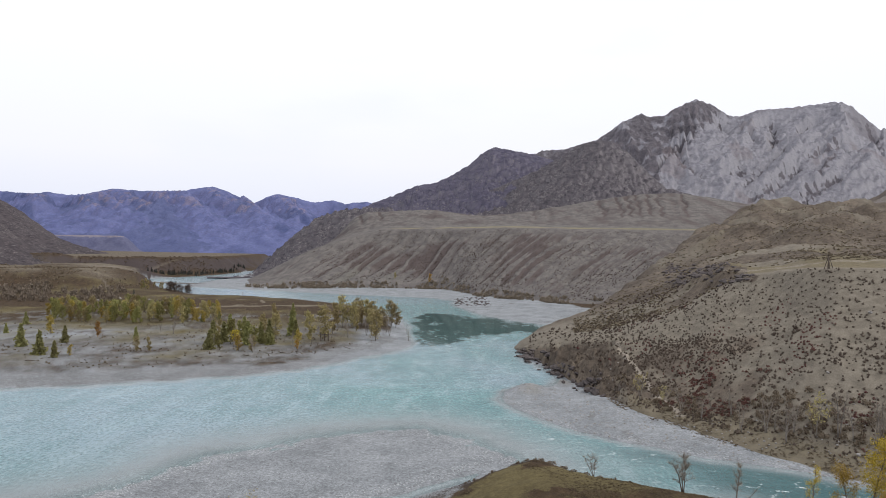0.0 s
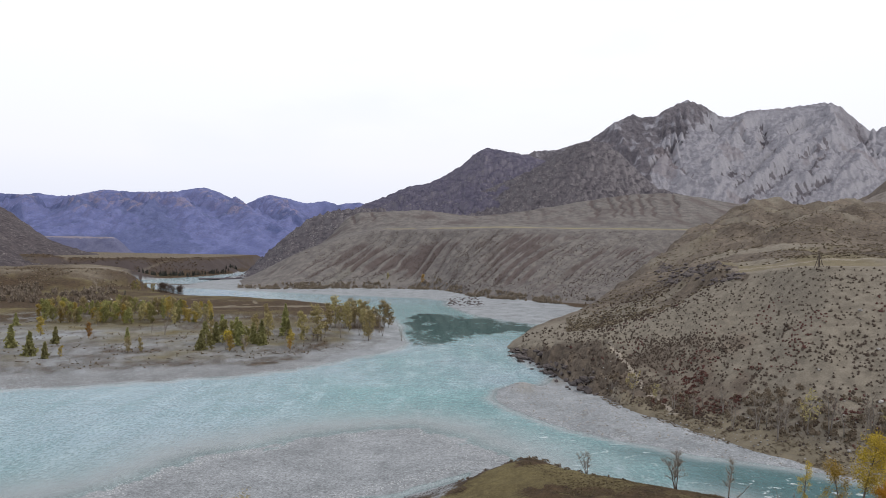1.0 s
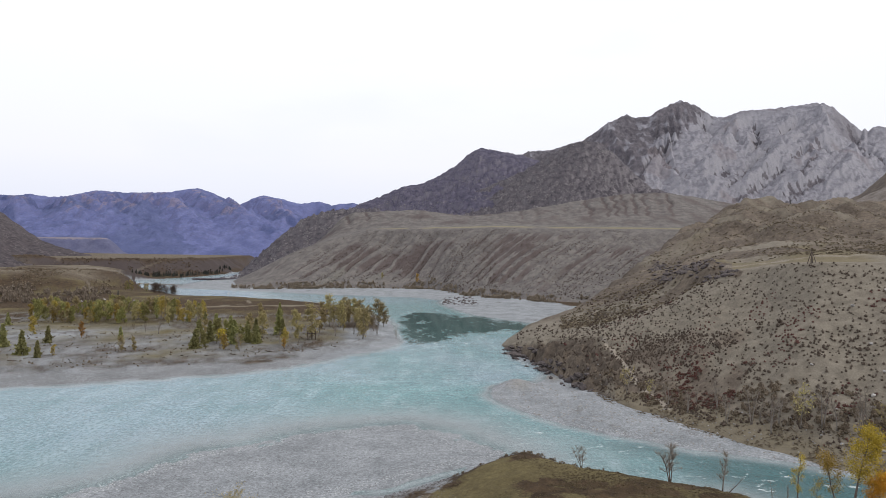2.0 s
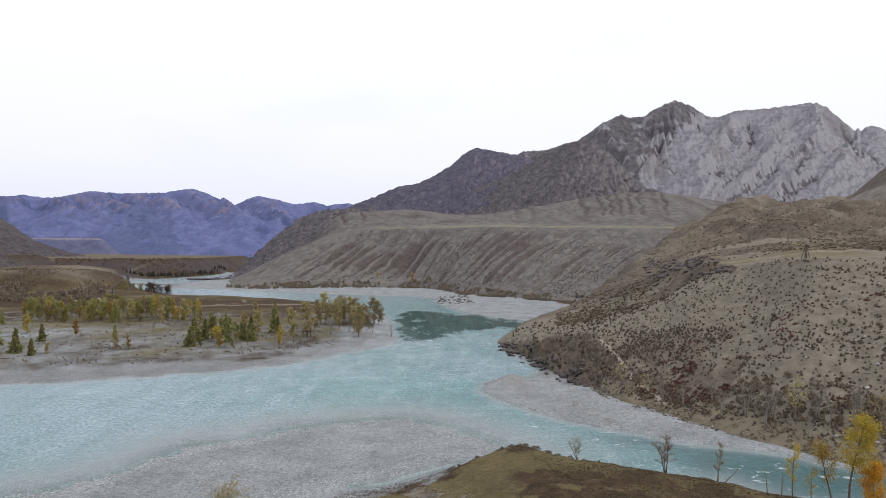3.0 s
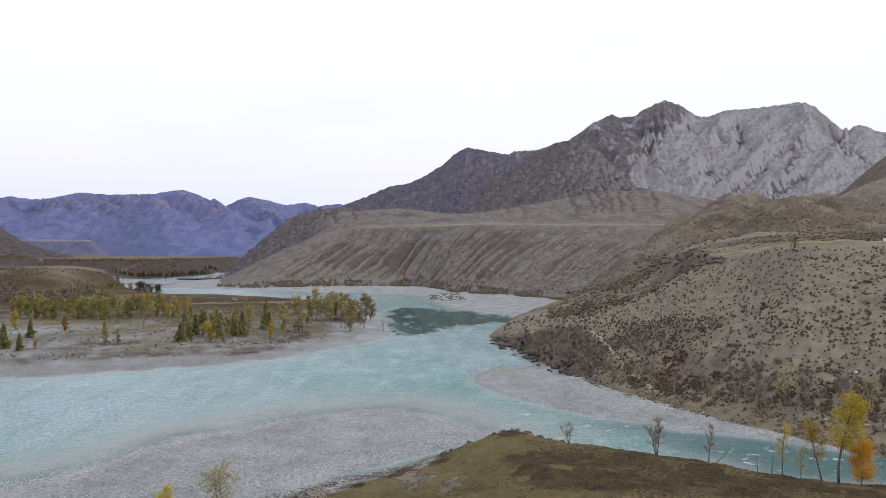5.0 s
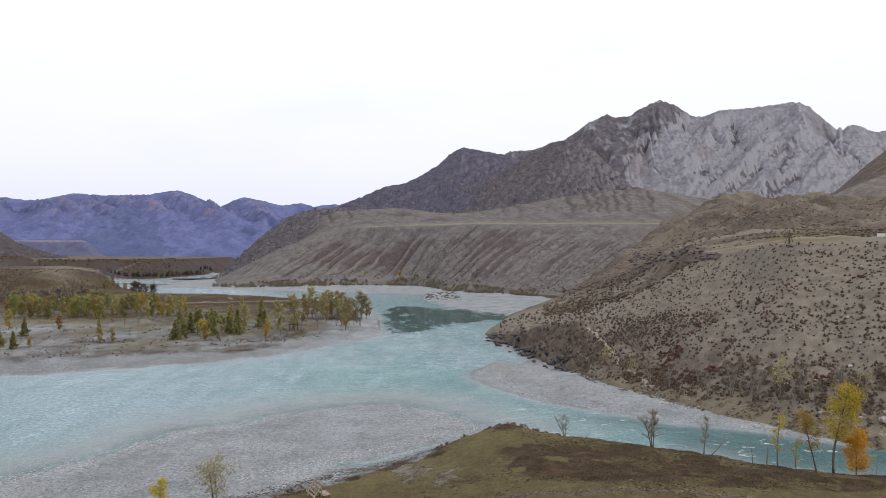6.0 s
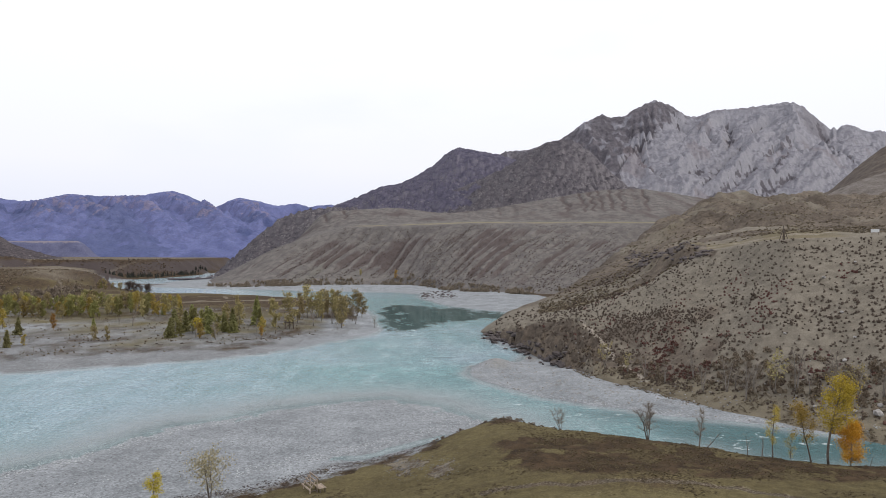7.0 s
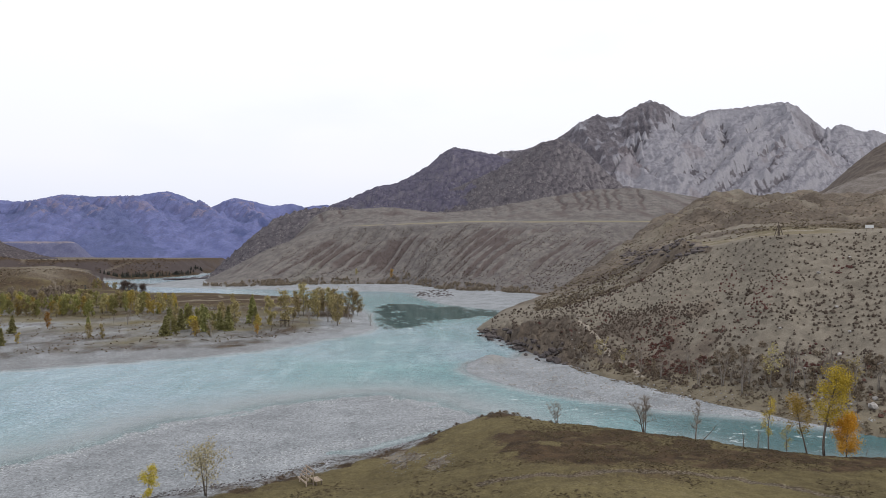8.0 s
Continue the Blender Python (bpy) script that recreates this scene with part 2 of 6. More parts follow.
def terrace_z(x, y):
    a = x / y
    foot, edge, z_edge = curve(a, TERR_FOOT, 0.02), curve(a, TERR_EDGE, 0.03), curve(a, TERR_EDGE_Z, 0.012)
    lip = edge + 45
    top = 1000.0
    z_top = EYE + curve(a, TERR_TOP_SLOPE, 0.012) * top
    z_lip = z_edge + 0.13 * 45 * smooth(a, -0.2, -0.1)
    s = (y - foot) / (edge - foot)
    gully = furrows(x, y)
    face = 1.5 + np.where(s > 0, (z_edge - 1.5) * np.clip(s, 0, 1) ** 1.05, 60 * np.clip(s, -1, 0))
    face = face - 6.5 * (1 - gully) * smooth(s, 0.02, 0.4) * (1 - smooth(s, 0.85, 1.0)) * smooth(a, -0.3, -0.15)
    u = np.clip((y - lip) / (top - lip), 0, 1)
    rills = rill_lines(x, y)
    fine = ridged(a * 95 + 0.5 * fbm(x / 70, y / 70, 3, 78), (y + 0.3 * x) / 240, 3, 79)
    upper = z_lip - 2.0 * (1 - fine) * smooth(u, 0.05, 0.4) * (1 - smooth(u, 0.85, 1.0)) + (z_top - z_lip) * (u * (1.35 - 0.35 * u)) - 3.6 * rills * smooth(u, 0.1, 0.6) * (1 - smooth(u, 0.93, 1.0)) * smooth(z_top - z_edge, 4, 24)
    z = np.where(y < lip, np.where(y < edge, face, z_edge + (z_lip - z_edge) * (y - edge) / 45), upper)
    z = z - np.maximum(y - top - 60, 0) * 0.08
    return z + 0.8 * fbm(x / 14, y / 14, 3, 81) * smooth(s, 0.0, 0.3) * (1 - smooth(s, 0.93, 0.99) * (1 - smooth(y - lip, 0, 20)))


DARK_PEAK = [(-335, 85), (-264, 173), (-237, 191), (-156, 223), (-84, 255), (-30, 261), (24, 289), (77, 322), (113, 353), (154, 379), (203, 373), (285, 358), (384, 330), (494, 259), (700, 120)]
DARK_FRONT = [(-330, 60), (-130, 140), (-9, 160), (96, 196), (171, 227), (245, 261), (305, 297), (362, 332), (410, 345), (440, 341), (486, 314), (547, 255), (592, 218), (713, 190), (900, 150)]
SHOULDER = [(-420, -40), (-370, -11), (-339, 20), (-307, 49), (-275, 77), (-243, 101), (-216, 114), (-179, 119), (-141, 124), (-93, 120), (-28, 112), (150, 90)]
GREY = [(100, 200), (360, 482), (454, 579), (549, 622), (676, 633), (765, 660), (867, 693), (993, 784), (1056, 817), (1104, 840), (1152, 821), (1231, 826), (1279, 861),
        (1358, 904), (1412, 924), (1501, 893), (1597, 834), (1661, 828), (1756, 868), (1884, 876), (2074, 901), (2154, 915), (2233, 919), (2286, 897), (2353, 842),
        (2404, 799), (2455, 763), (2469, 780), (2489, 760), (2524, 787), (2582, 791), (2644, 761), (2696, 752), (2748, 762), (2827, 736), (3077, 664), (3500, 600)]
BLUE = [(-3909, 430), (-3512, 396), (-3116, 429), (-2918, 412), (-2779, 426), (-2640, 408), (-2561, 405), (-2462, 426), (-2324, 456), (-2125, 443), (-1967, 441),
        (-1808, 451), (-1729, 468), (-1619, 478), (-1531, 451), (-1471, 424), (-1343, 362), (-1253, 407), (-1174, 432), (-1055, 414), (-956, 384), (-896, 381),
        (-778, 394), (-698, 371), (-540, 390), (-341, 321), (0, 250), (600, 150)]
LEFT_SPUR = [(-2600, 420), (-1341, 277), (-1146, 202), (-1016, 149), (-964, 120), (-911, 82), (-872, 57), (-807, 38), (-700, 10)]
LEFT_ROCKS = [(-1800, 330), (-894, 155), (-764, 118), (-676, 76), (-650, 55), (-624, 38), (-589, 16), (-540, -5)]
RIGHT_BACK = [(700, 100), (942, 160), (1016, 178), (1060, 196), (1120, 247), (1180, 293), (1222, 319), (1422, 408), (1730, 469), (2600, 520)]
RIGHT_KNOLL = [(600, 90), (789, 140), (849, 154), (910, 181), (958, 197), (992, 207), (1154, 225), (1404, 244), (2000, 260)]


def crest_z(x, y, crest, depth, start, base, power=1.0, fall=0.6):
    """A mountain side that climbs from y = start to its crest line at y = depth, and falls off behind."""
    knots = [(cx / depth, cz) for cx, cz in crest]
    s = (y - start) / (depth - start)
    top = curve(x / y, knots)
    wide = curve(x / y, knots, 0.05)
    top = wide + (top - wide) * smooth(s, 0.62, 0.98)
    z = base + np.where(s > 0, (top - base) * np.clip(s, 0, 1) ** power, 0.6 * np.abs(top - base) * np.clip(s, -1, 0))
    return z - np.maximum(y - depth, 0) * fall, np.clip(s, 0, 1), top - base


def dark_peak_z(x, y):
    z, s, h = crest_z(x, y, DARK_PEAK, 2100, 1150, 30, 0.95)
    body = s ** 0.7 * (1 - smooth(s, 0.75, 1.0))
    n = ridged(x / 260 + 0.4 * fbm(x / 200, y / 200, 2, 83), y / 420, 5, 85)
    return z - 70 * (1 - n) * body + 9 * fbm(x / 17, y / 22, 5, 87, 0.6) * smooth(s, 0, 0.2) * (1 - 0.65 * smooth(s, 0.85, 1))


def dark_front_z(x, y):
    z, s, h = crest_z(x, y, DARK_FRONT, 1750, 1080, 55, 0.9)
    body = s ** 0.7 * (1 - smooth(s, 0.8, 1.0))
    n = ridged(x / 200 + 0.5 * fbm(x / 160, y / 160, 2, 93), y / 330, 5, 95)
    ledges = np.abs(np.sin((z + 14 * fbm(x / 50, y / 50, 3, 97) - 0.25 * x) / 7.0))
    return z - 48 * (1 - n) * body + (8 * fbm(x / 15, y / 17, 5, 99, 0.6) + 4.0 * ledges) * smooth(s, 0, 0.2) * (1 - 0.6 * smooth(s, 0.9, 1))


def shoulder_z(x, y):
    z, s, h = crest_z(x, y, SHOULDER, 1250, 930, 2, 0.95, 0.3)
    body = s ** 0.6 * (1 - smooth(s, 0.8, 1.0))
    n = ridged(x / 90, y / 160, 5, 105)
    return z - 16 * (1 - n) * body + 6.0 * fbm(x / 11, y / 13, 5, 107, 0.6) * smooth(s, 0, 0.15)


def grey_slabs(x, y):
    """Slabs of limestone that lean up to the right, and the large folds of the face."""
    u, v = x / y * 3700, 0.8 * (y - 2700)
    u = u + 45 * fbm(u / 260, v / 260, 3, 113)
    lean = u - 1.15 * v * smooth(x / y, 0.33, 0.4) + 0.5 * v * (1 - smooth(x / y, 0.33, 0.4))
    return ridged(lean / 150, (u + v) / 620, 5, 117, 0.55), ridged((u - 0.55 * v) / 560, (v + 0.3 * u) / 1100, 3, 115)


# crests of the buttresses and the wooded clefts between them
GREY_SPURS = [[(974, 3022), (1051, 3130), (1120, 3205), (1136, 3095), (1155, 2966)], [(1042, 3187), (1170, 3304), (1254, 3333)], [(1232, 2929), (1317, 3095), (1503, 3318), (1703, 3650)],
              [(1407, 2935), (1595, 3091), (1861, 3364)], [(1542, 2888), (1788, 3082), (2068, 3400), (2180, 3638)], [(1780, 2931), (2018, 3131), (2162, 3306)], [(965, 3615), (965, 3310)]]
GREY_CLEFTS = [[(965, 3078), (940, 3179), (933, 3301), (902, 3405)], [(972, 3074), (1078, 3207), (1184, 3305), (1321, 3388)], [(1166, 3028), (1150, 3095), (1134, 3204)],
               [(1500, 3690), (1542, 3508), (1616, 3496), (1619, 3437)], [(1671, 3354), (1758, 3501), (1795, 3613)], [(1827, 3405), (1904, 3500), (2022, 3567)], [(1490, 3106), (1612, 3207), (1688, 3269)],
               [(1355, 2880), (1468, 2950), (1585, 3044), (1687, 3104)], [(1575, 2853), (1677, 2938), (1813, 3008)], [(1362, 2981), (1458, 3068), (1524, 3128)], [(2380, 3689), (2284, 3491), (2225, 3331)],
               [(2325, 3457), (2317, 3353), (2330, 3306)], [(1340, 3053), (1419, 3104), (1408, 3141)], [(1782, 3198), (1889, 3255), (1988, 3295)], [(1733, 3036), (1831, 3131), (1893, 3186)], [(1657, 2975), (1624, 2902)]]
# the brown wooded side of the grey mountain, and the slate-dark flank of its far summit
GREY_BROWN = [(633, 2940), (985, 2900), (1000, 3090), (1030, 3215), (1087, 3234), (1202, 3394), (1290, 3388), (1362, 3493), (1480, 3560), (1640, 3800), (360, 3800), (500, 3300)]
GREY_SLATE = [(2150, 3516), (2174, 3420), (2279, 3460), (2400, 3600), (2420, 3800), (2190, 3800), (2232, 3690)]
BLUE_SPURS = [[(-2447, 4570), (-2025, 3901), (-1691, 3461)], [(-1685, 4140), (-1535, 3875), (-1295, 3487)], [(-1600, 4550), (-1278, 3814)],
              [(-1685, 4140), (-1572, 3447), (-1412, 2974)], [(-1652, 3454), (-1649, 3164), (-1704, 3077)], [(-2290, 4554), (-1852, 3853), (-1656, 3630)],
              [(-1983, 4508), (-1692, 3972)], [(-1165, 4549), (-970, 4037), (-753, 3438)], [(-1239, 4034), (-947, 3407), (-760, 3110)],
              [(-2500, 4560), (-2064, 3785), (-1761, 3380)], [(-1608, 4571), (-1325, 3877), (-1170, 3789), (-984, 3417), (-764, 2859)], [(-1479, 3424), (-1199, 2942), (-1088, 2753)],
              [(-1639, 4022), (-1298, 3501), (-1032, 2950)], [(-2900, 4560), (-2350, 3800)]]


def nearest_line(lines, x, y, warp, seed):
    wx, wy = x + warp * fbm(x / 90, y / 90, 3, seed), y + warp * fbm(x / 90, y / 90, 3, seed + 5)
    return np.minimum.reduce([near_line(line, wx, wy) for line in lines])


def grey_z(x, y):
    z, s, h = crest_z(x, y, GREY, 3700, 2700, 120, 0.82, 0.9)
    body = s ** 0.6 * (1 - smooth(s, 0.88, 1.0))
    slabs, big = grey_slabs(x, y)
    z = z - 90 * (1 - big) * body - 64 * (1 - slabs) * body * (1 - 0.35 * smooth(s, 0.6, 0.9)) + 10 * fbm(x / 20, y / 26, 4, 119) * smooth(s, 0, 0.2) * (1 - 0.4 * smooth(s, 0.9, 1))
    spur, cleft = nearest_line(GREY_SPURS, x, y, 22, 301), nearest_line(GREY_CLEFTS, x, y, 14, 311)
    return z + body * (95 * np.exp(-spur / 60) - 48 * np.exp(-(cleft / 24) ** 2))


def blue_ridges(x, y):
    u = x / y * 4600 + 160 * fbm(x / 700, y / 700, 3, 123)
    return ridged(u / 560 + (y - 3600) / 1300, y / 2100, 6, 125, 0.42)


def blue_z(x, y):
    z, s, h = crest_z(x, y, BLUE, 4600, 2700, 25, 0.9, 0.5)
    body = s ** 0.5 * (1 - smooth(s, 0.86, 1.0))
    near_spur = nearest_line(BLUE_SPURS, x, y, 45, 321)
    spur = np.exp(-near_spur / 95)
    n = 0.25 * np.maximum(blue_ridges(x, y), 0.1) + 0.75 * (0.3 + 0.7 * np.exp(-near_spur / 230))
    brow = 36 + (h + 25 - 36) * y / 4600 - 10 * (1 - smooth(s, 0.9, 1.0))
    z = z - np.maximum(z - 30, 0) * 0.85 * (1 - n) * (1 - 0.8 * spur) * body + 80 * spur * body
    return np.where(s < 1, np.minimum(z, brow), z) + 12 * fbm(x / 55, y / 65, 5, 127, 0.58) * smooth(s, 0, 0.2) * (1 - 0.6 * smooth(s, 0.9, 1))


def far_bench_in(x, y):
    a = x / y
    return np.minimum(2500 - np.abs(y - 2500) - 2180, (-0.483 - a) * 2300) + 30 * fbm(x / 160, y / 160, 3, 129)


def far_bench_z(x, y):
    """A flat shelf before the far range."""
    d = far_bench_in(x, y)
    return 22 + 60 * smooth(d, -60, 30) + 2 * fbm(x / 60, y / 60, 3, 131) - 30 * (1 - smooth(d, -150, -60))


def left_spur_z(x, y):
    z, s, h = crest_z(x, y, LEFT_SPUR, 1500, 1150, 15, 0.9, 0.4)
    n = ridged(x / 120, y / 200, 5, 135)
    return z - 20 * (1 - n) * s ** 0.6 * (1 - smooth(s, 0.8, 1)) + 2.5 * fbm(x / 14, y / 16, 4, 137) * smooth(s, 0, 0.2)


def left_rocks_z(x, y):
    z, s, h = crest_z(x, y, LEFT_ROCKS, 1000, 760, 10, 0.9, 0.4)
    n = ridged(x / 60, y / 110, 5, 145)
    return z - 12 * (1 - n) * s ** 0.6 * (1 - smooth(s, 0.8, 1)) + 2.4 * fbm(x / 9, y / 10, 4, 147) * smooth(s, 0, 0.2)


def right_back_z(x, y):
    z, s, h = crest_z(x, y, RIGHT_BACK, 1600, 1000, 70, 0.95, 0.4)
    n = ridged(x / 200, y / 300, 4, 155)
    return z - 26 * (1 - n) * s ** 0.6 * (1 - smooth(s, 0.8, 1)) + 2.0 * fbm(x / 16, y / 18, 4, 157) * smooth(s, 0, 0.2)


def right_knoll_z(x, y):
    z, s, h = crest_z(x, y, RIGHT_KNOLL, 1300, 920, 70, 0.9, 0.4)
    n = ridged(x / 90, y / 140, 4, 165)
    return z - 12 * (1 - n) * s ** 0.6 * (1 - smooth(s, 0.8, 1)) + 1.5 * fbm(x / 12, y / 14, 4, 167) * smooth(s, 0, 0.2)


def tops(x, y):
    """The upper side of the land at many places."""
    x, y = np.asarray(x, float), np.asarray(y, float)
    z, ahead = ground_z(x, y), np.maximum(y, 50)
    a = x / ahead
    on = (y > 60) & (a > 0.09) & (a < 1.25) & (y < 950)
    z = np.where(on, np.maximum(z, hill_z(x, ahead)), z)
    on = (y > 470) & (a > -0.5) & (a < 0.55) & (y < 1130)
    return np.where(on, np.maximum(z, terrace_z(x, ahead)), z)


def top_z(x, y):
    return float(tops([x], [y])[0])


# ---- materials ----
def shader(name, rough=0.9, spec=0.2):
    m = bpy.data.materials.new(name)
    m.use_nodes = True
    n = m.node_tree.nodes
    b = n["Principled BSDF"]
    b.inputs["Roughness"].default_value = rough
    b.inputs["Specular IOR Level"].default_value = spec
    return m, n, m.node_tree.links, b


def place_node(n):
    return n.new("ShaderNodeNewGeometry").outputs["Position"]


def grain(n, l, vec, scale, detail=5.0, rough=0.6, stretch=(1, 1, 1), turn=0.0):
    mp = n.new("ShaderNodeMapping")
    mp.inputs["Scale"].default_value = stretch
    mp.inputs["Rotation"].default_value = (0, turn, 0)
    l.new(vec, mp.inputs["Vector"])
    t = n.new("ShaderNodeTexNoise")
    t.inputs["Scale"].default_value, t.inputs["Detail"].default_value, t.inputs["Roughness"].default_value = scale, detail, rough
    l.new(mp.outputs[0], t.inputs["Vector"])
    return t.outputs["Fac"]


def span(n, l, fac, lo, hi, to_lo=0.0, to_hi=1.0):
    r = n.new("ShaderNodeMapRange")
    r.inputs["From Min"].default_value, r.inputs["From Max"].default_value = lo, hi
    r.inputs["To Min"].default_value, r.inputs["To Max"].default_value = to_lo, to_hi
    l.new(fac, r.inputs["Value"])
    return r.outputs[0]


def blend(n, l, fac, a, b, how="MIX"):
    m = n.new("ShaderNodeMix")
    m.data_type, m.blend_type = "RGBA", how
    for key, v in (("Factor", fac), ("A", a), ("B", b)):
        if isinstance(v, (int, float)):
            m.inputs[key].default_value = v
        elif isinstance(v, tuple):
            m.inputs[key].default_value = (*v, 1)
        else:
            l.new(v, m.inputs[key])
    return m.outputs["Result"]


def times(n, l, a, b):
    m = n.new("ShaderNodeMath")
    m.operation = "MULTIPLY"
    for k, v in enumerate((a, b)):
        if isinstance(v, (int, float)):
            m.inputs[k].default_value = v
        else:
            l.new(v, m.inputs[k])
    return m.outputs[0]


def relief(n, l, b, height, strength, distance):
    k = n.new("ShaderNodeBump")
    k.inputs["Strength"].default_value, k.inputs["Distance"].default_value = strength, distance
    l.new(height, k.inputs["Height"])
    l.new(k.outputs[0], b.inputs["Normal"])


def attr(n, l, name):
    t = n.new("ShaderNodeAttribute")
    t.attribute_name = name
    s = n.new("ShaderNodeSeparateColor")
    l.new(t.outputs["Color"], s.inputs[0])
    return s.outputs[0], s.outputs[1], s.outputs[2]


def land_material(name, pale, dark, rock, size, steep=(0.55, 0.8), bump=1.0, cover=None, stretch=(1, 1, 1), turn=0.0, spots=None, cobbled=False):
    """Soil in two tones, rock where it is steep, and up to three covers from the mesh's own zones."""
    m, n, l, b = shader(name, 0.95, 0.1)
    at = place_node(n)
    wide, fine = grain(n, l, at, 0.35 / size, 6, 0.62, stretch, turn), grain(n, l, at, 3.0 / size, 6, 0.7, stretch, turn)
    col = blend(n, l, span(n, l, wide, 0.38, 0.62), dark, pale)
    if rock:
        sep = n.new("ShaderNodeSeparateXYZ")
        l.new(n.new("ShaderNodeNewGeometry").outputs["Normal"], sep.inputs[0])
        shift = n.new("ShaderNodeMath")
        shift.operation = "ADD"
        l.new(sep.outputs["Z"], shift.inputs[0])
        l.new(span(n, l, fine, 0.3, 0.7, -0.13, 0.13), shift.inputs[1])
        col = blend(n, l, span(n, l, shift.outputs[0], steep[0], steep[1], 1, 0), col, rock)
    if spots:
        speck = grain(n, l, at, spots[1], 4, 0.7, (1, 1, 1.8), 0.3)
        few = times(n, l, span(n, l, speck, spots[2], spots[2] + 0.06), span(n, l, grain(n, l, at, spots[1] * 0.1, 3), 0.42, 0.56))
        col = blend(n, l, few, col, spots[0])
    if cover:
        for zone, (c1, c2, sc) in zip(attr(n, l, "cover"), cover):
            both = n.new("ShaderNodeMath")
            both.operation = "ADD"
            l.new(grain(n, l, at, sc, 7, 0.7), both.inputs[0])
            l.new(grain(n, l, at, sc * 0.06, 4, 0.6), both.inputs[1])
            tone = blend(n, l, span(n, l, both.outputs[0], 0.75, 1.25), c1, c2)
            if cobbled:
                for per_metre, pull in ((3.8, 0.4), (1.3, 0.14)):
                    cell = n.new("ShaderNodeTexVoronoi")
                    cell.inputs["Scale"].default_value = per_metre
                    l.new(at, cell.inputs["Vector"])
                    part_colour = n.new("ShaderNodeSeparateColor")
                    l.new(cell.outputs["Color"], part_colour.inputs[0])
                    tone = blend(n, l, pull, tone, blend(n, l, span(n, l, part_colour.outputs[0], 0.1, 0.95), (0.5, 0.5, 0.5), (1.5, 1.5, 1.5)), "MULTIPLY")
                cobbled = False
            edge = n.new("ShaderNodeMath")
            edge.operation = "ADD"
            l.new(zone, edge.inputs[0])
            l.new(span(n, l, fine, 0.3, 0.7, -0.22, 0.22), edge.inputs[1])
            col = blend(n, l, span(n, l, edge.outputs[0], 0.3, 0.7), col, tone)
    col = blend(n, l, 0.55, col, blend(n, l, span(n, l, fine, 0.3, 0.7), (0.55, 0.55, 0.55), (1.35, 1.35, 1.35)), "MULTIPLY")
    l.new(col, b.inputs["Base Color"])
    relief(n, l, b, fine, 0.55 * bump, 0.35 * size)
    return m


def leaf_material(name, c1, c2, glow=0.4):
    m, n, l, b = shader(name, 0.75, 0.15)
    info = n.new("ShaderNodeObjectInfo")
    isl = n.new("ShaderNodeNewGeometry").outputs["Random Per Island"]
    col = blend(n, l, isl, c1, c2)
    hue = n.new("ShaderNodeHueSaturation")
    l.new(span(n, l, info.outputs["Random"], 0, 1, 0.75, 1.2), hue.inputs["Value"])
    l.new(span(n, l, info.outputs["Random"], 0, 1, 0.485, 0.512), hue.inputs["Hue"])
    l.new(col, hue.inputs["Color"])
    l.new(hue.outputs[0], b.inputs["Base Color"])
    tr = n.new("ShaderNodeBsdfTranslucent")
    l.new(hue.outputs[0], tr.inputs["Color"])
    mix = n.new("ShaderNodeMixShader")
    mix.inputs[0].default_value = glow
    l.new(b.outputs[0], mix.inputs[1])
    l.new(tr.outputs[0], mix.inputs[2])
    l.new(mix.outputs[0], n["Material Output"].inputs["Surface"])
    return m


def plain_material(name, c1, c2, scale, rough=0.85, bump=0.4, stretch=(1, 1, 1)):
    m, n, l, b = shader(name, rough, 0.2)
    at = n.new("ShaderNodeTexCoord").outputs["Object"]
    g = grain(n, l, at, scale, 6, 0.65, stretch)
    info = n.new("ShaderNodeObjectInfo")
    col = blend(n, l, span(n, l, g, 0.35, 0.65), c1, c2)
    hue = n.new("ShaderNodeHueSaturation")
    l.new(span(n, l, info.outputs["Random"], 0, 1, 0.8, 1.15), hue.inputs["Value"])
    l.new(col, hue.inputs["Color"])
    l.new(hue.outputs[0], b.inputs["Base Color"])
    relief(n, l, b, g, bump, 0.05)
    return m


GRAVEL = ((0.188, 0.197, 0.207), (0.31, 0.322, 0.336), 1.6)
GRASS = ((0.076, 0.06, 0.031), (0.156, 0.127, 0.062), 0.8)
SAND = ((0.17, 0.145, 0.11), (0.26, 0.225, 0.175), 0.5)
M_GROUND = land_material("valley_floor", (0.08, 0.053, 0.031), (0.037, 0.025, 0.015), (0.072, 0.058, 0.056), 0.9, (0.84, 0.95), 1.3, (GRAVEL, GRASS, SAND), cobbled=True)
M_HILL = land_material("hill_soil", (0.212, 0.184, 0.147), (0.153, 0.132, 0.105), (0.105, 0.088, 0.082), 0.9, (0.5, 0.68), 0.8,
                       (((0.056, 0.044, 0.036), (0.188, 0.152, 0.119), 0.45), ((0.116, 0.096, 0.062), (0.196, 0.163, 0.104), 0.4), ((0.25, 0.215, 0.175), (0.32, 0.28, 0.235), 0.5)))
# soil tones shifted slightly blue to include haze over the distance
M_TERRACE = land_material("hazed_terrace_soil", (0.170, 0.153, 0.142), (0.114, 0.102, 0.098), (0.146, 0.13, 0.122), 3.5, (0.45, 0.75), 0.8,
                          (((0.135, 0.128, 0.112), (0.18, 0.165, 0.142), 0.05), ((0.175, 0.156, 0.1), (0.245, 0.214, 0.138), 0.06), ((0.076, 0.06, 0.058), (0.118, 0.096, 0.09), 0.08)))
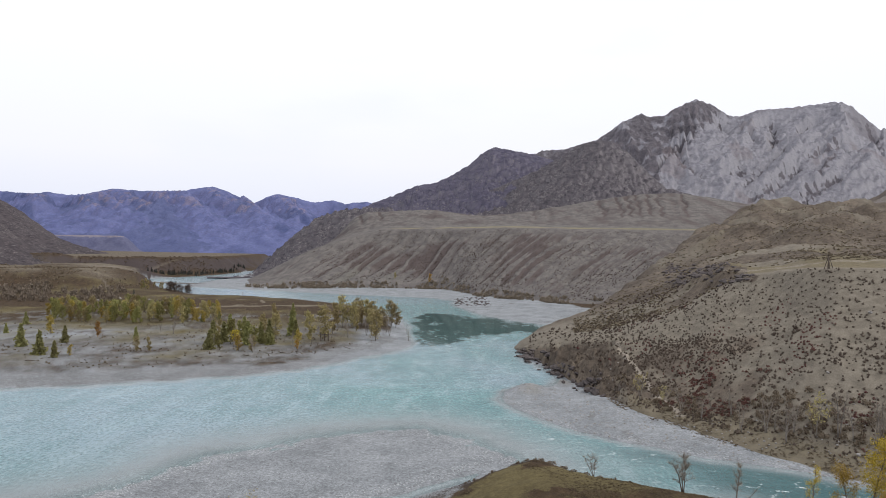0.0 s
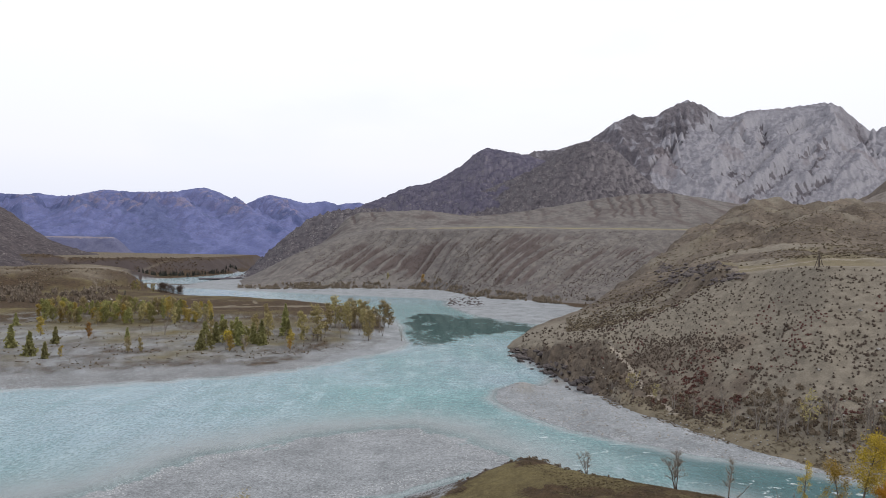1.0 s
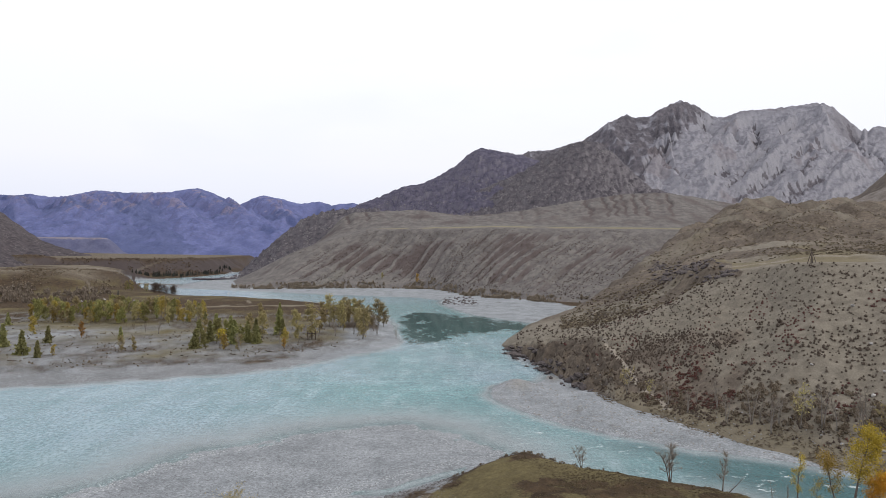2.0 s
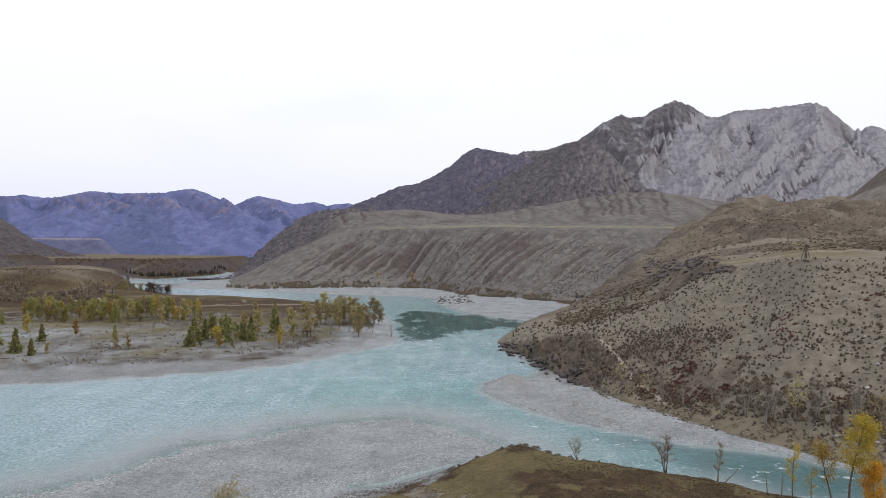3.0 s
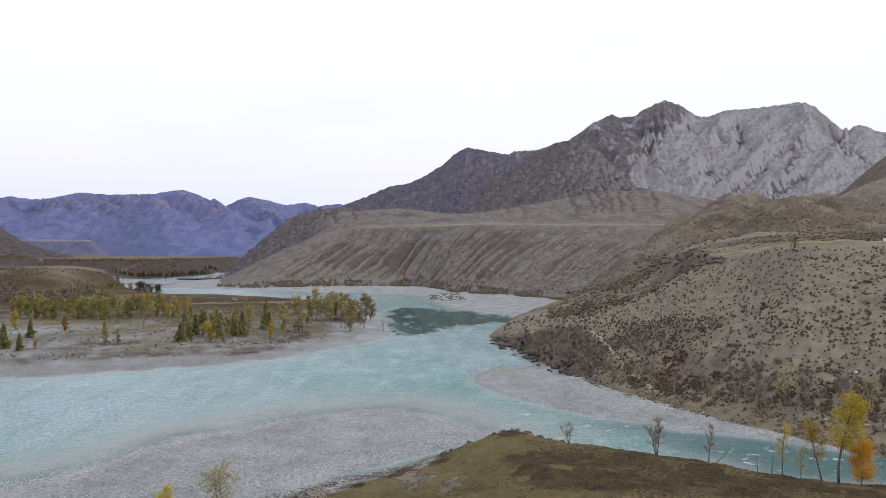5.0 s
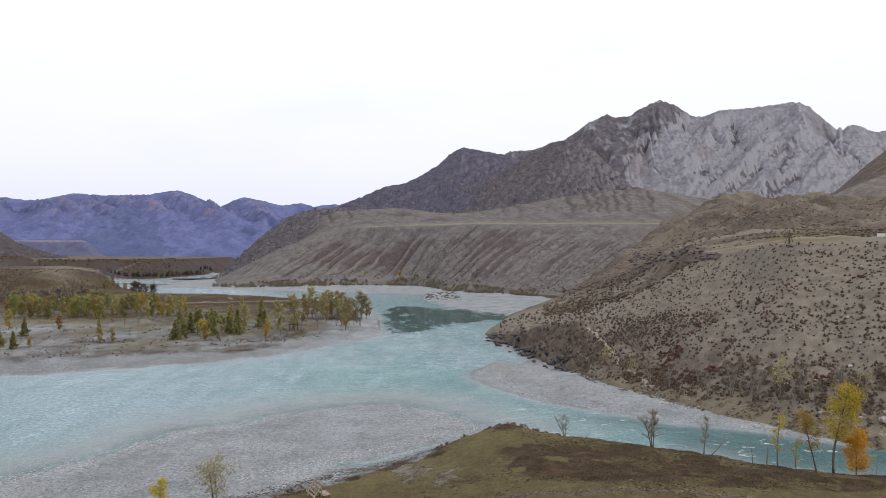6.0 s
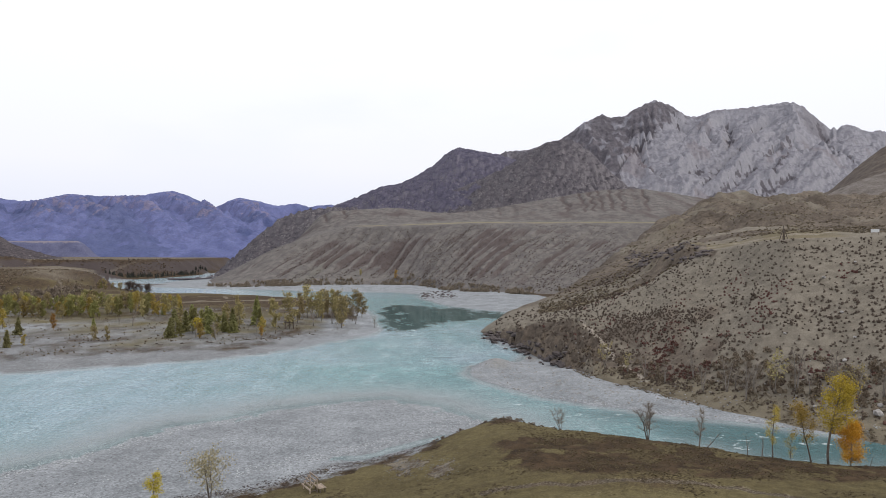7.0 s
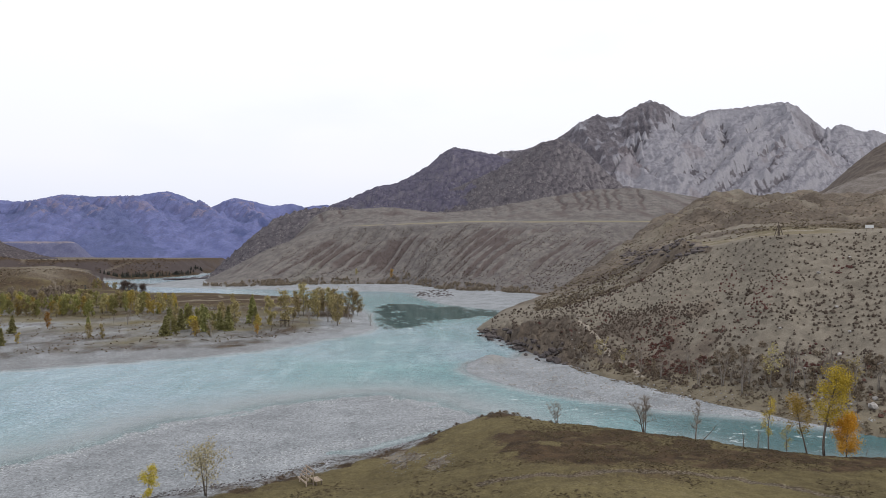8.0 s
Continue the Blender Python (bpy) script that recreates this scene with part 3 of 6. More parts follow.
M_PEAK = land_material("dark_purple_rock", (0.113, 0.102, 0.14), (0.062, 0.058, 0.09), (0.172, 0.158, 0.19), 8.0, (0.45, 0.85), 1.4, None, (1, 1, 2.2), 0.25, ((0.18, 0.165, 0.165), 0.14, 0.56))
M_DARK = land_material("dark_brown_rock", (0.104, 0.092, 0.102), (0.05, 0.045, 0.055), (0.165, 0.15, 0.16), 5.0, (0.45, 0.9), 1.5, None, (1, 1, 2.2), 0.25, ((0.225, 0.205, 0.205), 0.3, 0.53))
M_GREY = land_material("grey_limestone", (0.29, 0.28, 0.308), (0.186, 0.179, 0.205), (0.342, 0.33, 0.355), 18.0, (0.4, 0.8), 1.6,
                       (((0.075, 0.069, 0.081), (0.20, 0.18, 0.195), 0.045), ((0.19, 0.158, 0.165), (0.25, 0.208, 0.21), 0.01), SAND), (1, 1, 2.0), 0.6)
# blue of the distant haze is put into the range's base colours
M_BLUE = land_material("hazy_far_rock", (0.148, 0.165, 0.322), (0.097, 0.112, 0.24), (0.161, 0.169, 0.308), 26.0, (0.5, 0.95), 1.3,
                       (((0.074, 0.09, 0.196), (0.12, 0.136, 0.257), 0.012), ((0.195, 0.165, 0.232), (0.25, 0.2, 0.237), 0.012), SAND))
# shelf sides carry the same painted haze blue as the range behind
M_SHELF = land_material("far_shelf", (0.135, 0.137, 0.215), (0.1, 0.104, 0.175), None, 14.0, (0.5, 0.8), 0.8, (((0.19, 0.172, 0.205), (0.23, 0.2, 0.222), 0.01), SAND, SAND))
M_BROWN = land_material("brown_slope", (0.14, 0.115, 0.095), (0.085, 0.068, 0.06), (0.17, 0.15, 0.14), 8.0, (0.5, 0.8), 1.2)
M_KNOLL = land_material("pale_knoll", (0.20, 0.175, 0.16), (0.13, 0.11, 0.095), (0.24, 0.22, 0.21), 7.0, (0.5, 0.85), 1.2)
M_LEFT = land_material("left_rock", (0.088, 0.074, 0.078), (0.046, 0.039, 0.045), (0.12, 0.104, 0.107), 3.5, (0.5, 0.9), 1.5, None, (1, 1, 1.6), 0.2, ((0.18, 0.16, 0.155), 0.25, 0.55))


def water_material():
    m, n, l, b = shader("glacial_water", 0.12, 0.5)
    at = place_node(n)
    depth, rapids, calm = attr(n, l, "flow")
    b.inputs["IOR"].default_value = 1.33
    
    milk_and_sheen = n.new("ShaderNodeAttribute")
    milk_and_sheen.attribute_name = "flow"
    tone = grain(n, l, at, 0.025, 5, 0.6)
    ripple = grain(n, l, at, 1.5, 4, 0.6, (1, 0.6, 1))
    swell = grain(n, l, at, 0.16, 5, 0.65, (1, 0.35, 1))
    col = blend(n, l, span(n, l, tone, 0.35, 0.65), (0.092, 0.232, 0.24), (0.148, 0.3, 0.313))
    # paler water: milky silt, plus sky sheen painted over the left reach
    col = blend(n, l, times(n, l, span(n, l, milk_and_sheen.outputs["Alpha"], 0.35, 1.0), span(n, l, tone, 0.3, 0.7, 0.65, 1.0)), col, (0.245, 0.32, 0.38))
    # bright and dark faces of the waves are painted into the colour
    col = blend(n, l, span(n, l, swell, 0.5, 0.36, 0, 0.28), col, (0.06, 0.185, 0.2))
    col = blend(n, l, span(n, l, swell, 0.52, 0.66, 0, 0.45), col, (0.32, 0.43, 0.46))
    col = blend(n, l, span(n, l, ripple, 0.53, 0.66, 0, 0.46), col, (0.36, 0.47, 0.5))
    col = blend(n, l, span(n, l, ripple, 0.49, 0.35, 0, 0.55), col, (0.045, 0.14, 0.155))
    # creek colour darkened for the hillside mirrored in it
    col = blend(n, l, span(n, l, milk_and_sheen.outputs["Alpha"], 0.35, 0.0, 0, 0.85), col, (0.03, 0.09, 0.098))
    # milky shallows, made paler still to stand for reflected sky
    col = blend(n, l, span(n, l, depth, 0.97, 0.45, 0, 0.85), col, (0.46, 0.475, 0.495))
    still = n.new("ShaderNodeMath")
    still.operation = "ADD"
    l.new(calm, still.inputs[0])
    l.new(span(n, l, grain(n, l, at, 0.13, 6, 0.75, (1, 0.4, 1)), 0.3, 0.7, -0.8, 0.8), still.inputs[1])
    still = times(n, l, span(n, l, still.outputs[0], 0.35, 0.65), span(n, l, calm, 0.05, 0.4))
    # dark teal of the deep pool, also standing in for the mirrored hillside
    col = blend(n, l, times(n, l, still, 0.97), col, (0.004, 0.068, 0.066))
    l.new(span(n, l, still, 0, 1, 0.12, 0.04), b.inputs["Roughness"])
    foam = times(n, l, rapids, span(n, l, grain(n, l, at, 0.45, 6, 0.75, (0.6, 1.0, 1)), 0.585, 0.64))
    col = blend(n, l, foam, col, (0.74, 0.78, 0.78))
    l.new(col, b.inputs["Base Color"])
    wave = n.new("ShaderNodeMath")
    wave.operation = "ADD"
    l.new(grain(n, l, at, 1.1, 6, 0.72, (1, 0.5, 1)), wave.inputs[0])
    l.new(times(n, l, grain(n, l, at, 0.16, 3, 0.5), 1.2), wave.inputs[1])
    relief(n, l, b, times(n, l, wave.outputs[0], span(n, l, still, 0, 1, 1.0, 0.05)), 0.75, 0.3)
    clear = n.new("ShaderNodeBsdfTransparent")
    clear.inputs["Color"].default_value = (0.86, 0.96, 0.95, 1)
    mix = n.new("ShaderNodeMixShader")
    l.new(depth, mix.inputs[0])
    l.new(clear.outputs[0], mix.inputs[1])
    l.new(b.outputs[0], mix.inputs[2])
    l.new(mix.outputs[0], n["Material Output"].inputs["Surface"])
    return m


M_WATER = water_material()
M_BARK = plain_material("bark", (0.10, 0.08, 0.065), (0.19, 0.16, 0.135), 6, 0.9, 0.5, (1, 1, 0.3))
M_PALE_BARK = plain_material("pale_bark", (0.19, 0.165, 0.142), (0.29, 0.26, 0.23), 5, 0.9, 0.4, (1, 1, 0.3))
M_PINE = leaf_material("pine_needles", (0.185, 0.182, 0.076), (0.325, 0.308, 0.132), 0.4)
M_SPRUCE = leaf_material("dark_spruce_needles", (0.055, 0.06, 0.055), (0.095, 0.098, 0.085), 0.15)
M_OLIVE = leaf_material("olive_leaves", (0.235, 0.195, 0.092), (0.40, 0.33, 0.165))
M_YELLOW = leaf_material("yellow_leaves", (0.34, 0.255, 0.035), (0.55, 0.425, 0.065), 0.35)
M_GREENYEL = leaf_material("green_yellow_leaves", (0.18, 0.178, 0.068), (0.32, 0.295, 0.11), 0.4)
M_ORANGE = leaf_material("orange_leaves", (0.58, 0.33, 0.035), (0.78, 0.48, 0.06), 0.4)
M_GOLD = leaf_material("dull_gold_leaves", (0.33, 0.24, 0.04), (0.52, 0.39, 0.085), 0.35)
M_DULLYELLOW = leaf_material("dull_yellow_leaves", (0.29, 0.225, 0.06), (0.44, 0.34, 0.095), 0.4)
M_DULLORANGE = leaf_material("dull_orange_leaves", (0.30, 0.185, 0.055), (0.44, 0.275, 0.085), 0.4)
M_WILLOW = leaf_material("willow_leaves", (0.33, 0.30, 0.17), (0.5, 0.45, 0.28), 0.4)
M_TWIG = leaf_material("bare_twigs", (0.17, 0.14, 0.115), (0.28, 0.24, 0.2), 0.05)
M_SHRUB = leaf_material("dark_shrub", (0.062, 0.045, 0.036), (0.128, 0.097, 0.078), 0.1)
M_RUST = leaf_material("rusty_shrub", (0.12, 0.06, 0.05), (0.19, 0.102, 0.078), 0.15)
M_BROWNBUSH = leaf_material("brown_brush", (0.12, 0.09, 0.066), (0.21, 0.163, 0.12), 0.15)
M_HEATH = leaf_material("dry_heath", (0.046, 0.032, 0.019), (0.1, 0.072, 0.041), 0.1)
M_SCRUB = leaf_material("hilltop_scrub", (0.118, 0.093, 0.066), (0.198, 0.16, 0.115), 0.15)
M_COBBLE = plain_material("grey_cobble", (0.10, 0.10, 0.103), (0.2, 0.2, 0.203), 3, 0.9, 0.4)
M_FARBRUSH = leaf_material("far_brush", (0.165, 0.134, 0.104), (0.255, 0.208, 0.162), 0.3)
M_WHITE_STONE = plain_material("whitish_cobble", (0.36, 0.37, 0.38), (0.56, 0.57, 0.57), 3, 0.9, 0.4)
M_STONE = plain_material("pale_stone", (0.24, 0.22, 0.205), (0.42, 0.40, 0.38), 2.5, 0.9, 0.6)
M_DARKSTONE = plain_material("dark_stone", (0.055, 0.046, 0.045), (0.125, 0.106, 0.102), 2.5, 0.9, 0.6)
M_TIMBER = plain_material("weathered_timber", (0.24, 0.185, 0.145), (0.44, 0.36, 0.29), 4, 0.85, 0.4, (1, 1, 0.2))
M_DARKTIMBER = plain_material("dark_timber", (0.075, 0.06, 0.05), (0.14, 0.11, 0.09), 4, 0.9, 0.4, (1, 1, 0.2))
M_WHITE = plain_material("white_board", (0.68, 0.68, 0.67), (0.8, 0.8, 0.79), 3, 0.6, 0.1)


# ---- meshes of the land ----
def sheet(name, xs, ys, zs, material, cover=None, key="cover"):
    """A grid of points (rows x columns) as one smooth mesh."""
    rows, cols = xs.shape
    me = bpy.data.meshes.new(name)
    co = np.stack([xs, ys, zs], -1).reshape(-1, 3).astype(np.float32)
    i = (np.arange(rows - 1)[:, None] * cols + np.arange(cols - 1)).ravel()
    quads = np.stack([i, i + 1, i + cols + 1, i + cols], -1).astype(np.int32)
    me.vertices.add(len(co))
    me.vertices.foreach_set("co", co.ravel())
    me.loops.add(quads.size)
    me.loops.foreach_set("vertex_index", quads.ravel())
    me.polygons.add(len(quads))
    me.polygons.foreach_set("loop_start", np.arange(0, quads.size, 4, dtype=np.int32))
    me.polygons.foreach_set("loop_total", np.full(len(quads), 4, np.int32))
    me.update(calc_edges=True)
    me.polygons.foreach_set("use_smooth", np.ones(len(quads), bool))
    if cover is not None:
        layer = me.attributes.new(key, "FLOAT_COLOR", "POINT")
        rgba = np.ones((len(co), 4), np.float32)
        for k, c in enumerate(cover):
            rgba[:, k] = np.clip(c, 0, 1).ravel()
        layer.data.foreach_set("color", rgba.ravel())
    me.materials.append(material)
    return new(name, me)


def fan(a_lo, a_hi, cols, y_rows):
    a = np.linspace(a_lo, a_hi, cols)
    ys = np.repeat(np.asarray(y_rows, float)[:, None], cols, 1)
    return a[None] * ys, ys


def even(lo, hi, count, bias=0.0):
    """Rows from lo to hi, closer together near lo as bias grows to 1."""
    t = np.linspace(0, 1, count)
    return (1 - bias) * (lo + (hi - lo) * t) + bias / (1 / lo + (1 / hi - 1 / lo) * t)


# the ground, all round the camera
turns = np.radians(np.concatenate([np.arange(-180, -44, 6.0), np.linspace(-40, 40, 520), np.arange(48, 181, 6.0)]))
reach = np.concatenate([[0.02, 10, 20, 30, 40, 48, 54], 1 / np.linspace(1 / 58, 1 / 420, 270), np.linspace(424, 1500, 150), np.linspace(1600, 4900, 18)])
gx, gy = reach[:, None] * np.sin(turns)[None], reach[:, None] * np.cos(turns)[None]
gz = ground_z(gx, gy)
d_isl, d_right, d_near, d_bar = shores(gx, gy)
patch = fbm(gx / 22, gy / 22, 4, 201)
patch_fine = fbm(gx / 5, gy / 5, 4, 207)
patch_far = fbm(gx / 70, gy / 70, 4, 203)
on_isl, on_right, on_near = d_isl > -8, d_right > -8, d_near > 0
gravel = np.maximum.reduce([
    0.6 * smooth(24 + 12 * patch - d_isl, -9, 9) * smooth(345 - gy, -10, 20) * on_isl,
    (0.58 + 0.2 * smooth(gx, -50, -30)) * smooth(3 + 3 * patch + 6 * smooth(gx, -50, -30) - d_isl, -1.5, 1.5) * on_isl * smooth(560 - gy, -20, 20),
    (0.53 + 0.14 * patch_fine + 0.2 * patch) * smooth(d_isl, 5, 15) * smooth(365 - gy, -10, 40),
    (0.4 + 0.2 * patch_fine + 0.3 * patch) * smooth(d_isl, 5, 15) * smooth(430 - gy, -10, 60),
    0.95 * smooth(26 - np.abs(gy - 302 - 14 * patch_far), -6, 10) * smooth(-95 - gx + 30 * patch_far, -10, 20) * smooth(d_isl, 0, 5) * (0.45 + 0.6 * smooth(patch, -0.3, 0.3)),
    smooth(33 - 10 * smooth(gx, 38, 58) + 60 * smooth(gy, 340, 430) + 8 * patch - d_right, -5, 5) * on_right * (0.8 + 0.25 * patch_fine),
    np.where(d_bar > -6, 1.0, 0.0) * smooth(1.8 + 1.8 * patch_fine + 5.0 * (1 - smooth(gx, 0, 10)) - d_near, -1, 1.5) * (1 - (0.5 - 0.4 * patch_fine) * smooth(d_near, 1.5, 4)),
    smooth(0.06 - gz, -0.05, 0.1)])
heath = smooth(gx + 5 * patch, 9, 17) * smooth(gy + 4 * patch, 78, 83) * smooth(np.hypot((gx - 21) / 12, (gy - 107) / 7) + 0.3 * patch, 0.85, 1.15)
grass = smooth(d_near + 2.4 * patch_fine - 4.6 * (1 - smooth(gx, 4, 14)), 0.5, 3.5) * (1.05 + 0.5 * patch + 0.4 * patch_far) * (1 - 0.95 * heath * (1 - 0.55 * smooth(patch_fine, 0.0, 0.35)))
grass = np.maximum(grass, np.where((d_isl > 14) & (gy < 420), 0.42 + 0.3 * patch_far + 0.25 * patch, 0) * smooth(d_isl, 14, 30))
spill = smooth(2.5 - np.minimum(np.hypot((gx + 0.2) / 0.9, (gy - 98) / 1.9), 0.8 + np.hypot((gx - 4.6) / 0.8, (gy - 93) / 1.4)) + 2.4 * fbm(gx / 3, gy / 3, 3, 205), -0.6, 0.6)
sand = np.maximum.reduce([
    (0.6 + 0.3 * patch_fine) * spill,
    0.44 * np.exp(-((gx - 26) / 6.5) ** 2 - ((gy - 191) / 8.0) ** 2) * (d_right > -2), 0.5 * np.exp(-((gx - 39) / 4.5) ** 2 - ((gy - 209) / 9.0) ** 2) * (d_right > -3),
    0.48 * smooth(inside(MOUND, gx, gy), -75, 0) * (0.9 + 0.5 * patch_far), 0.47 * smooth(inside(BENCH, gx, gy), 4, 24), 0.1 * smooth(inside(BENCH, gx, gy), -60, -30) * (1 - smooth(inside(BENCH, gx, gy), -14, 0)) * (0.7 + patch_far),
    0.42 * (1 - smooth(near_line(TRACK, gx, gy), 0.4, 1.8)), 0.25 * (1 - smooth(near_line(TRACK_LOW, gx, gy), 0.5, 1.5)),
    0.55 - 0.55 * smooth(near_line(ISLAND_TRAIL, gx, gy), 1.2, 2.6), 0.6 - 0.6 * smooth(near_line(SAND_STRIP, gx, gy) + 5 * patch, 3, 10), 0.5 - 0.5 * smooth(near_line(MOUND_TRACK, gx, gy), 1.0, 2.6), 0.42 - 0.42 * smooth(np.minimum(near_line(BENCH_TRACKS[0], gx, gy), near_line(BENCH_TRACKS[1], gx, gy)), 2.0, 5.0),
    0 * gx])
grass = grass * (1 - spill)
grass = np.maximum(grass, np.where((d_isl > 14) & (gy >= 400), 0.36 + 0.4 * patch_far + 0.25 * patch, 0) * smooth(gy, 440, 520) * (1 - smooth(inside(BENCH, gx, gy), -70, -40)))
grass = np.where(sand > 0.4, 0, grass)
gravel = np.where(sand > 0.5, 0, gravel) * (1 - 0.4 * smooth(d_near + 0.8 * patch_fine, -0.3, 0.5) * (1 - smooth(d_near, 2.4, 3.6)) * (1 - smooth(gx, 2, 6)))
ground = tagged(sheet("ground", gx, gy, gz, M_GROUND, (gravel, grass, sand)), "dry valley floor with grey gravel bars, brown scrub and olive grass", "ground", kind="structure")

# the river
wx, wy = fan(-0.95, 1.0, 270, np.concatenate([even(24, 430, 230, 0.93), np.linspace(434, 1700, 110)]))
d_water = -ground_z(wx, wy)
opaque = 1 - np.exp(-np.maximum(d_water, 0.0) / 0.4)
rapids = np.maximum.reduce([
    0.8 * smooth(14 - np.hypot((wx - 62) / 1.6, wy - 112), 0, 10), 0.85 * smooth(32 - np.hypot(wx - 8, (wy - 300) / 1.5), 0, 18),
    0.5 * smooth(22 - np.hypot(wx - 30, (wy - 240)), 0, 14), 0.45 * smooth(30 - np.hypot((wx - 30) / 1.5, wy - 140), 0, 18),
    0.5 * smooth(0.25 - d_water, 0, 0.2) * (d_water > -0.1)])
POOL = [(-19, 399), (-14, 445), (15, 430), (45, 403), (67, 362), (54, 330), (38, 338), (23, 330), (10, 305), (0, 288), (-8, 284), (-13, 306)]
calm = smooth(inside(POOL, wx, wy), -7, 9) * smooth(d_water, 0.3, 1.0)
# higher to the left, for silt and painted sky sheen
silt_and_sheen = 0.35 + 0.65 * smooth(-wx + 0.15 * (wy - 150) + 12 * fbm(wx / 30, wy / 30, 3, 215), 0, 75) * (1 - smooth(wy, 240, 330)) * (0.3 + 0.7 * smooth(wy, 100, 150))
# lowered over the creek, which darkens its colour like a mirrored slope
silt_and_sheen = silt_and_sheen - 0.35 * smooth(wx - 0.35 * (150 - wy) + 4 * fbm(wx / 10, wy / 10, 3, 217), 24, 42) * smooth(150 - wy, 0, 18)
silt_and_sheen = np.maximum.reduce([0.9 * silt_and_sheen, 0.85 * smooth(wy, 440, 560), (0.68 + 0.3 * fbm(wx / 22, wy / 40, 3, 219)) * smooth(wy, 165, 215) * (1 - smooth(wy, 290, 335)), 1.0 * np.exp(-((wx - 20) / 16) ** 2 - ((wy - 212) / 22) ** 2)])
river = tagged(sheet("river", wx, wy, 0.0 * wx + 0.05 * fbm(wx / 5, wy / 5, 2, 211), M_WATER, (opaque, rapids, calm, silt_and_sheen), "flow"), "milky turquoise river with riffles and pale shallows", "river", kind="structure")

river.visible_shadow = False

# the brown hill beside the river
hx, hy = fan(0.09, 1.15, 370, np.concatenate([even(88, 275, 230, 0.5), np.linspace(277, 950, 120)]))
hz = hill_z(hx, hy)
ha = hx / hy
h_edge, h_foot = curve(ha, HILL_EDGE, 0.015), curve(ha, HILL_FOOT, 0.02)
h_patch = fbm(hx / 30, hy / 45, 4, 221)
crags = smooth(0.29 - ha, 0.0, 0.05) * (1 - smooth((hy - h_foot) / (h_edge - h_foot), 0.35, 0.95)) * (1.0 + 0.7 * fbm(hx / 8, hy / 8, 3, 227))
crags = np.maximum(crags, smooth(hy - h_edge, 25, 60) * (0.85 + 0.8 * fbm(hx / 45, hy / 70, 4, 225)))
crags = np.maximum(crags, (0.3 + 0.7 * fbm(hx / 14, hy / 22, 4, 229)) * smooth(hy - h_edge, 0, 12) * smooth(0.47 - ha, 0, 0.06))
crags = np.maximum(crags, smooth(hy - h_edge, 9, 14) * (1 - smooth(hy - h_edge, 26, 34)) * smooth(ha, 0.32, 0.37) * (1 - smooth(ha, 0.45, 0.49)))
meadow = smooth(hy - h_edge, 0, 8) * (0.42 + 0.9 * fbm(hx / 26, hy / 60, 4, 223)) * (1 - 0.55 * smooth(hy, 260, 330)) * smooth(ha, 0.33, 0.42)
meadow = np.maximum(meadow, 0.5 * smooth(13 + 5 * h_patch - (hy - h_foot), 0, 8) * smooth(ha, 0.25, 0.3))
slope_at = (hy - h_foot) / (h_edge - h_foot)
crags = np.maximum(crags, (0.7 + 0.6 * fbm(hx / 9, hy / 12, 4, 228)) * smooth(0.52 - ha + 0.1 * h_patch, 0, 0.08) * (1 - smooth(slope_at, 0.4, 0.8)) * smooth(hy - h_foot, 4, 12))
HILL_ROCKS = [(150, 436), (142, 372), (133, 330), (110, 252), (103, 219), (98, 231), (105, 285), (124, 372)]
crags = np.maximum(crags, 1.1 * smooth(inside(HILL_ROCKS, hx, hy) + 3.5 * fbm(hx / 9, hy / 14, 3, 226), -1.5, 1.5))
meadow = np.where(crags > 0.75, 0, meadow)
HILL_PATH = [(58, 219), (57.3, 200), (57.7, 187), (56.8, 171), (58.5, 159)]
SHELF_TRACK = [(105, 250), (118, 222), (135, 206), (170, 196), (220, 190)]
trail = np.maximum(1.0 - 1.0 * smooth(near_line(HILL_PATH, hx, hy), 0.4, 1.2), 0.5 - 0.5 * smooth(near_line(SHELF_TRACK, hx, hy), 1.0, 3.5))
hill = tagged(sheet("hill", hx, hy, hz, M_HILL, (crags, meadow, trail)), "bare grey-brown hill dotted with dark shrubs above the river", "hill", kind="structure")

# the river terraces
tx, ty = fan(-0.45, 0.5, 470, np.concatenate([even(470, 930, 150, 0.4), np.linspace(933, 1130, 46)]))
tz = terrace_z(tx, ty)
ta = tx / ty
t_edge, t_foot = curve(ta, TERR_EDGE, 0.03), curve(ta, TERR_FOOT, 0.02)
scree = 0.55 * smooth(0.05 - ta, 0, 0.2) * smooth(fbm((ta * 760 - 0.62 * ty) / 40, ty / 260, 3, 231), -0.1, 0.35) * smooth(t_edge - ty, 0, 60)
bench = smooth(13 - np.abs(ty - t_edge - 17), 0, 7) * smooth(ta, -0.13, -0.06) * (0.72 + 0.5 * fbm(tx / 50, ty / 20, 3, 235))
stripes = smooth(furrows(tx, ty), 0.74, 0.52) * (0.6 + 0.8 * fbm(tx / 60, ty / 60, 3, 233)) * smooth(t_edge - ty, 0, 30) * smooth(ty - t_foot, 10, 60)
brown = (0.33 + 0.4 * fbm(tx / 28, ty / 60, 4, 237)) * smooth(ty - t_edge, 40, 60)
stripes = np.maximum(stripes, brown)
# dark lines down the rills stand in for the gullies' shade
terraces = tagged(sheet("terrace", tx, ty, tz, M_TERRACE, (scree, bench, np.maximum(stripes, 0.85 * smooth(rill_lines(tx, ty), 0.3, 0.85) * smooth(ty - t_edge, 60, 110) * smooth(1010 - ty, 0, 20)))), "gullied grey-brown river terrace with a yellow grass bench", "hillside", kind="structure")


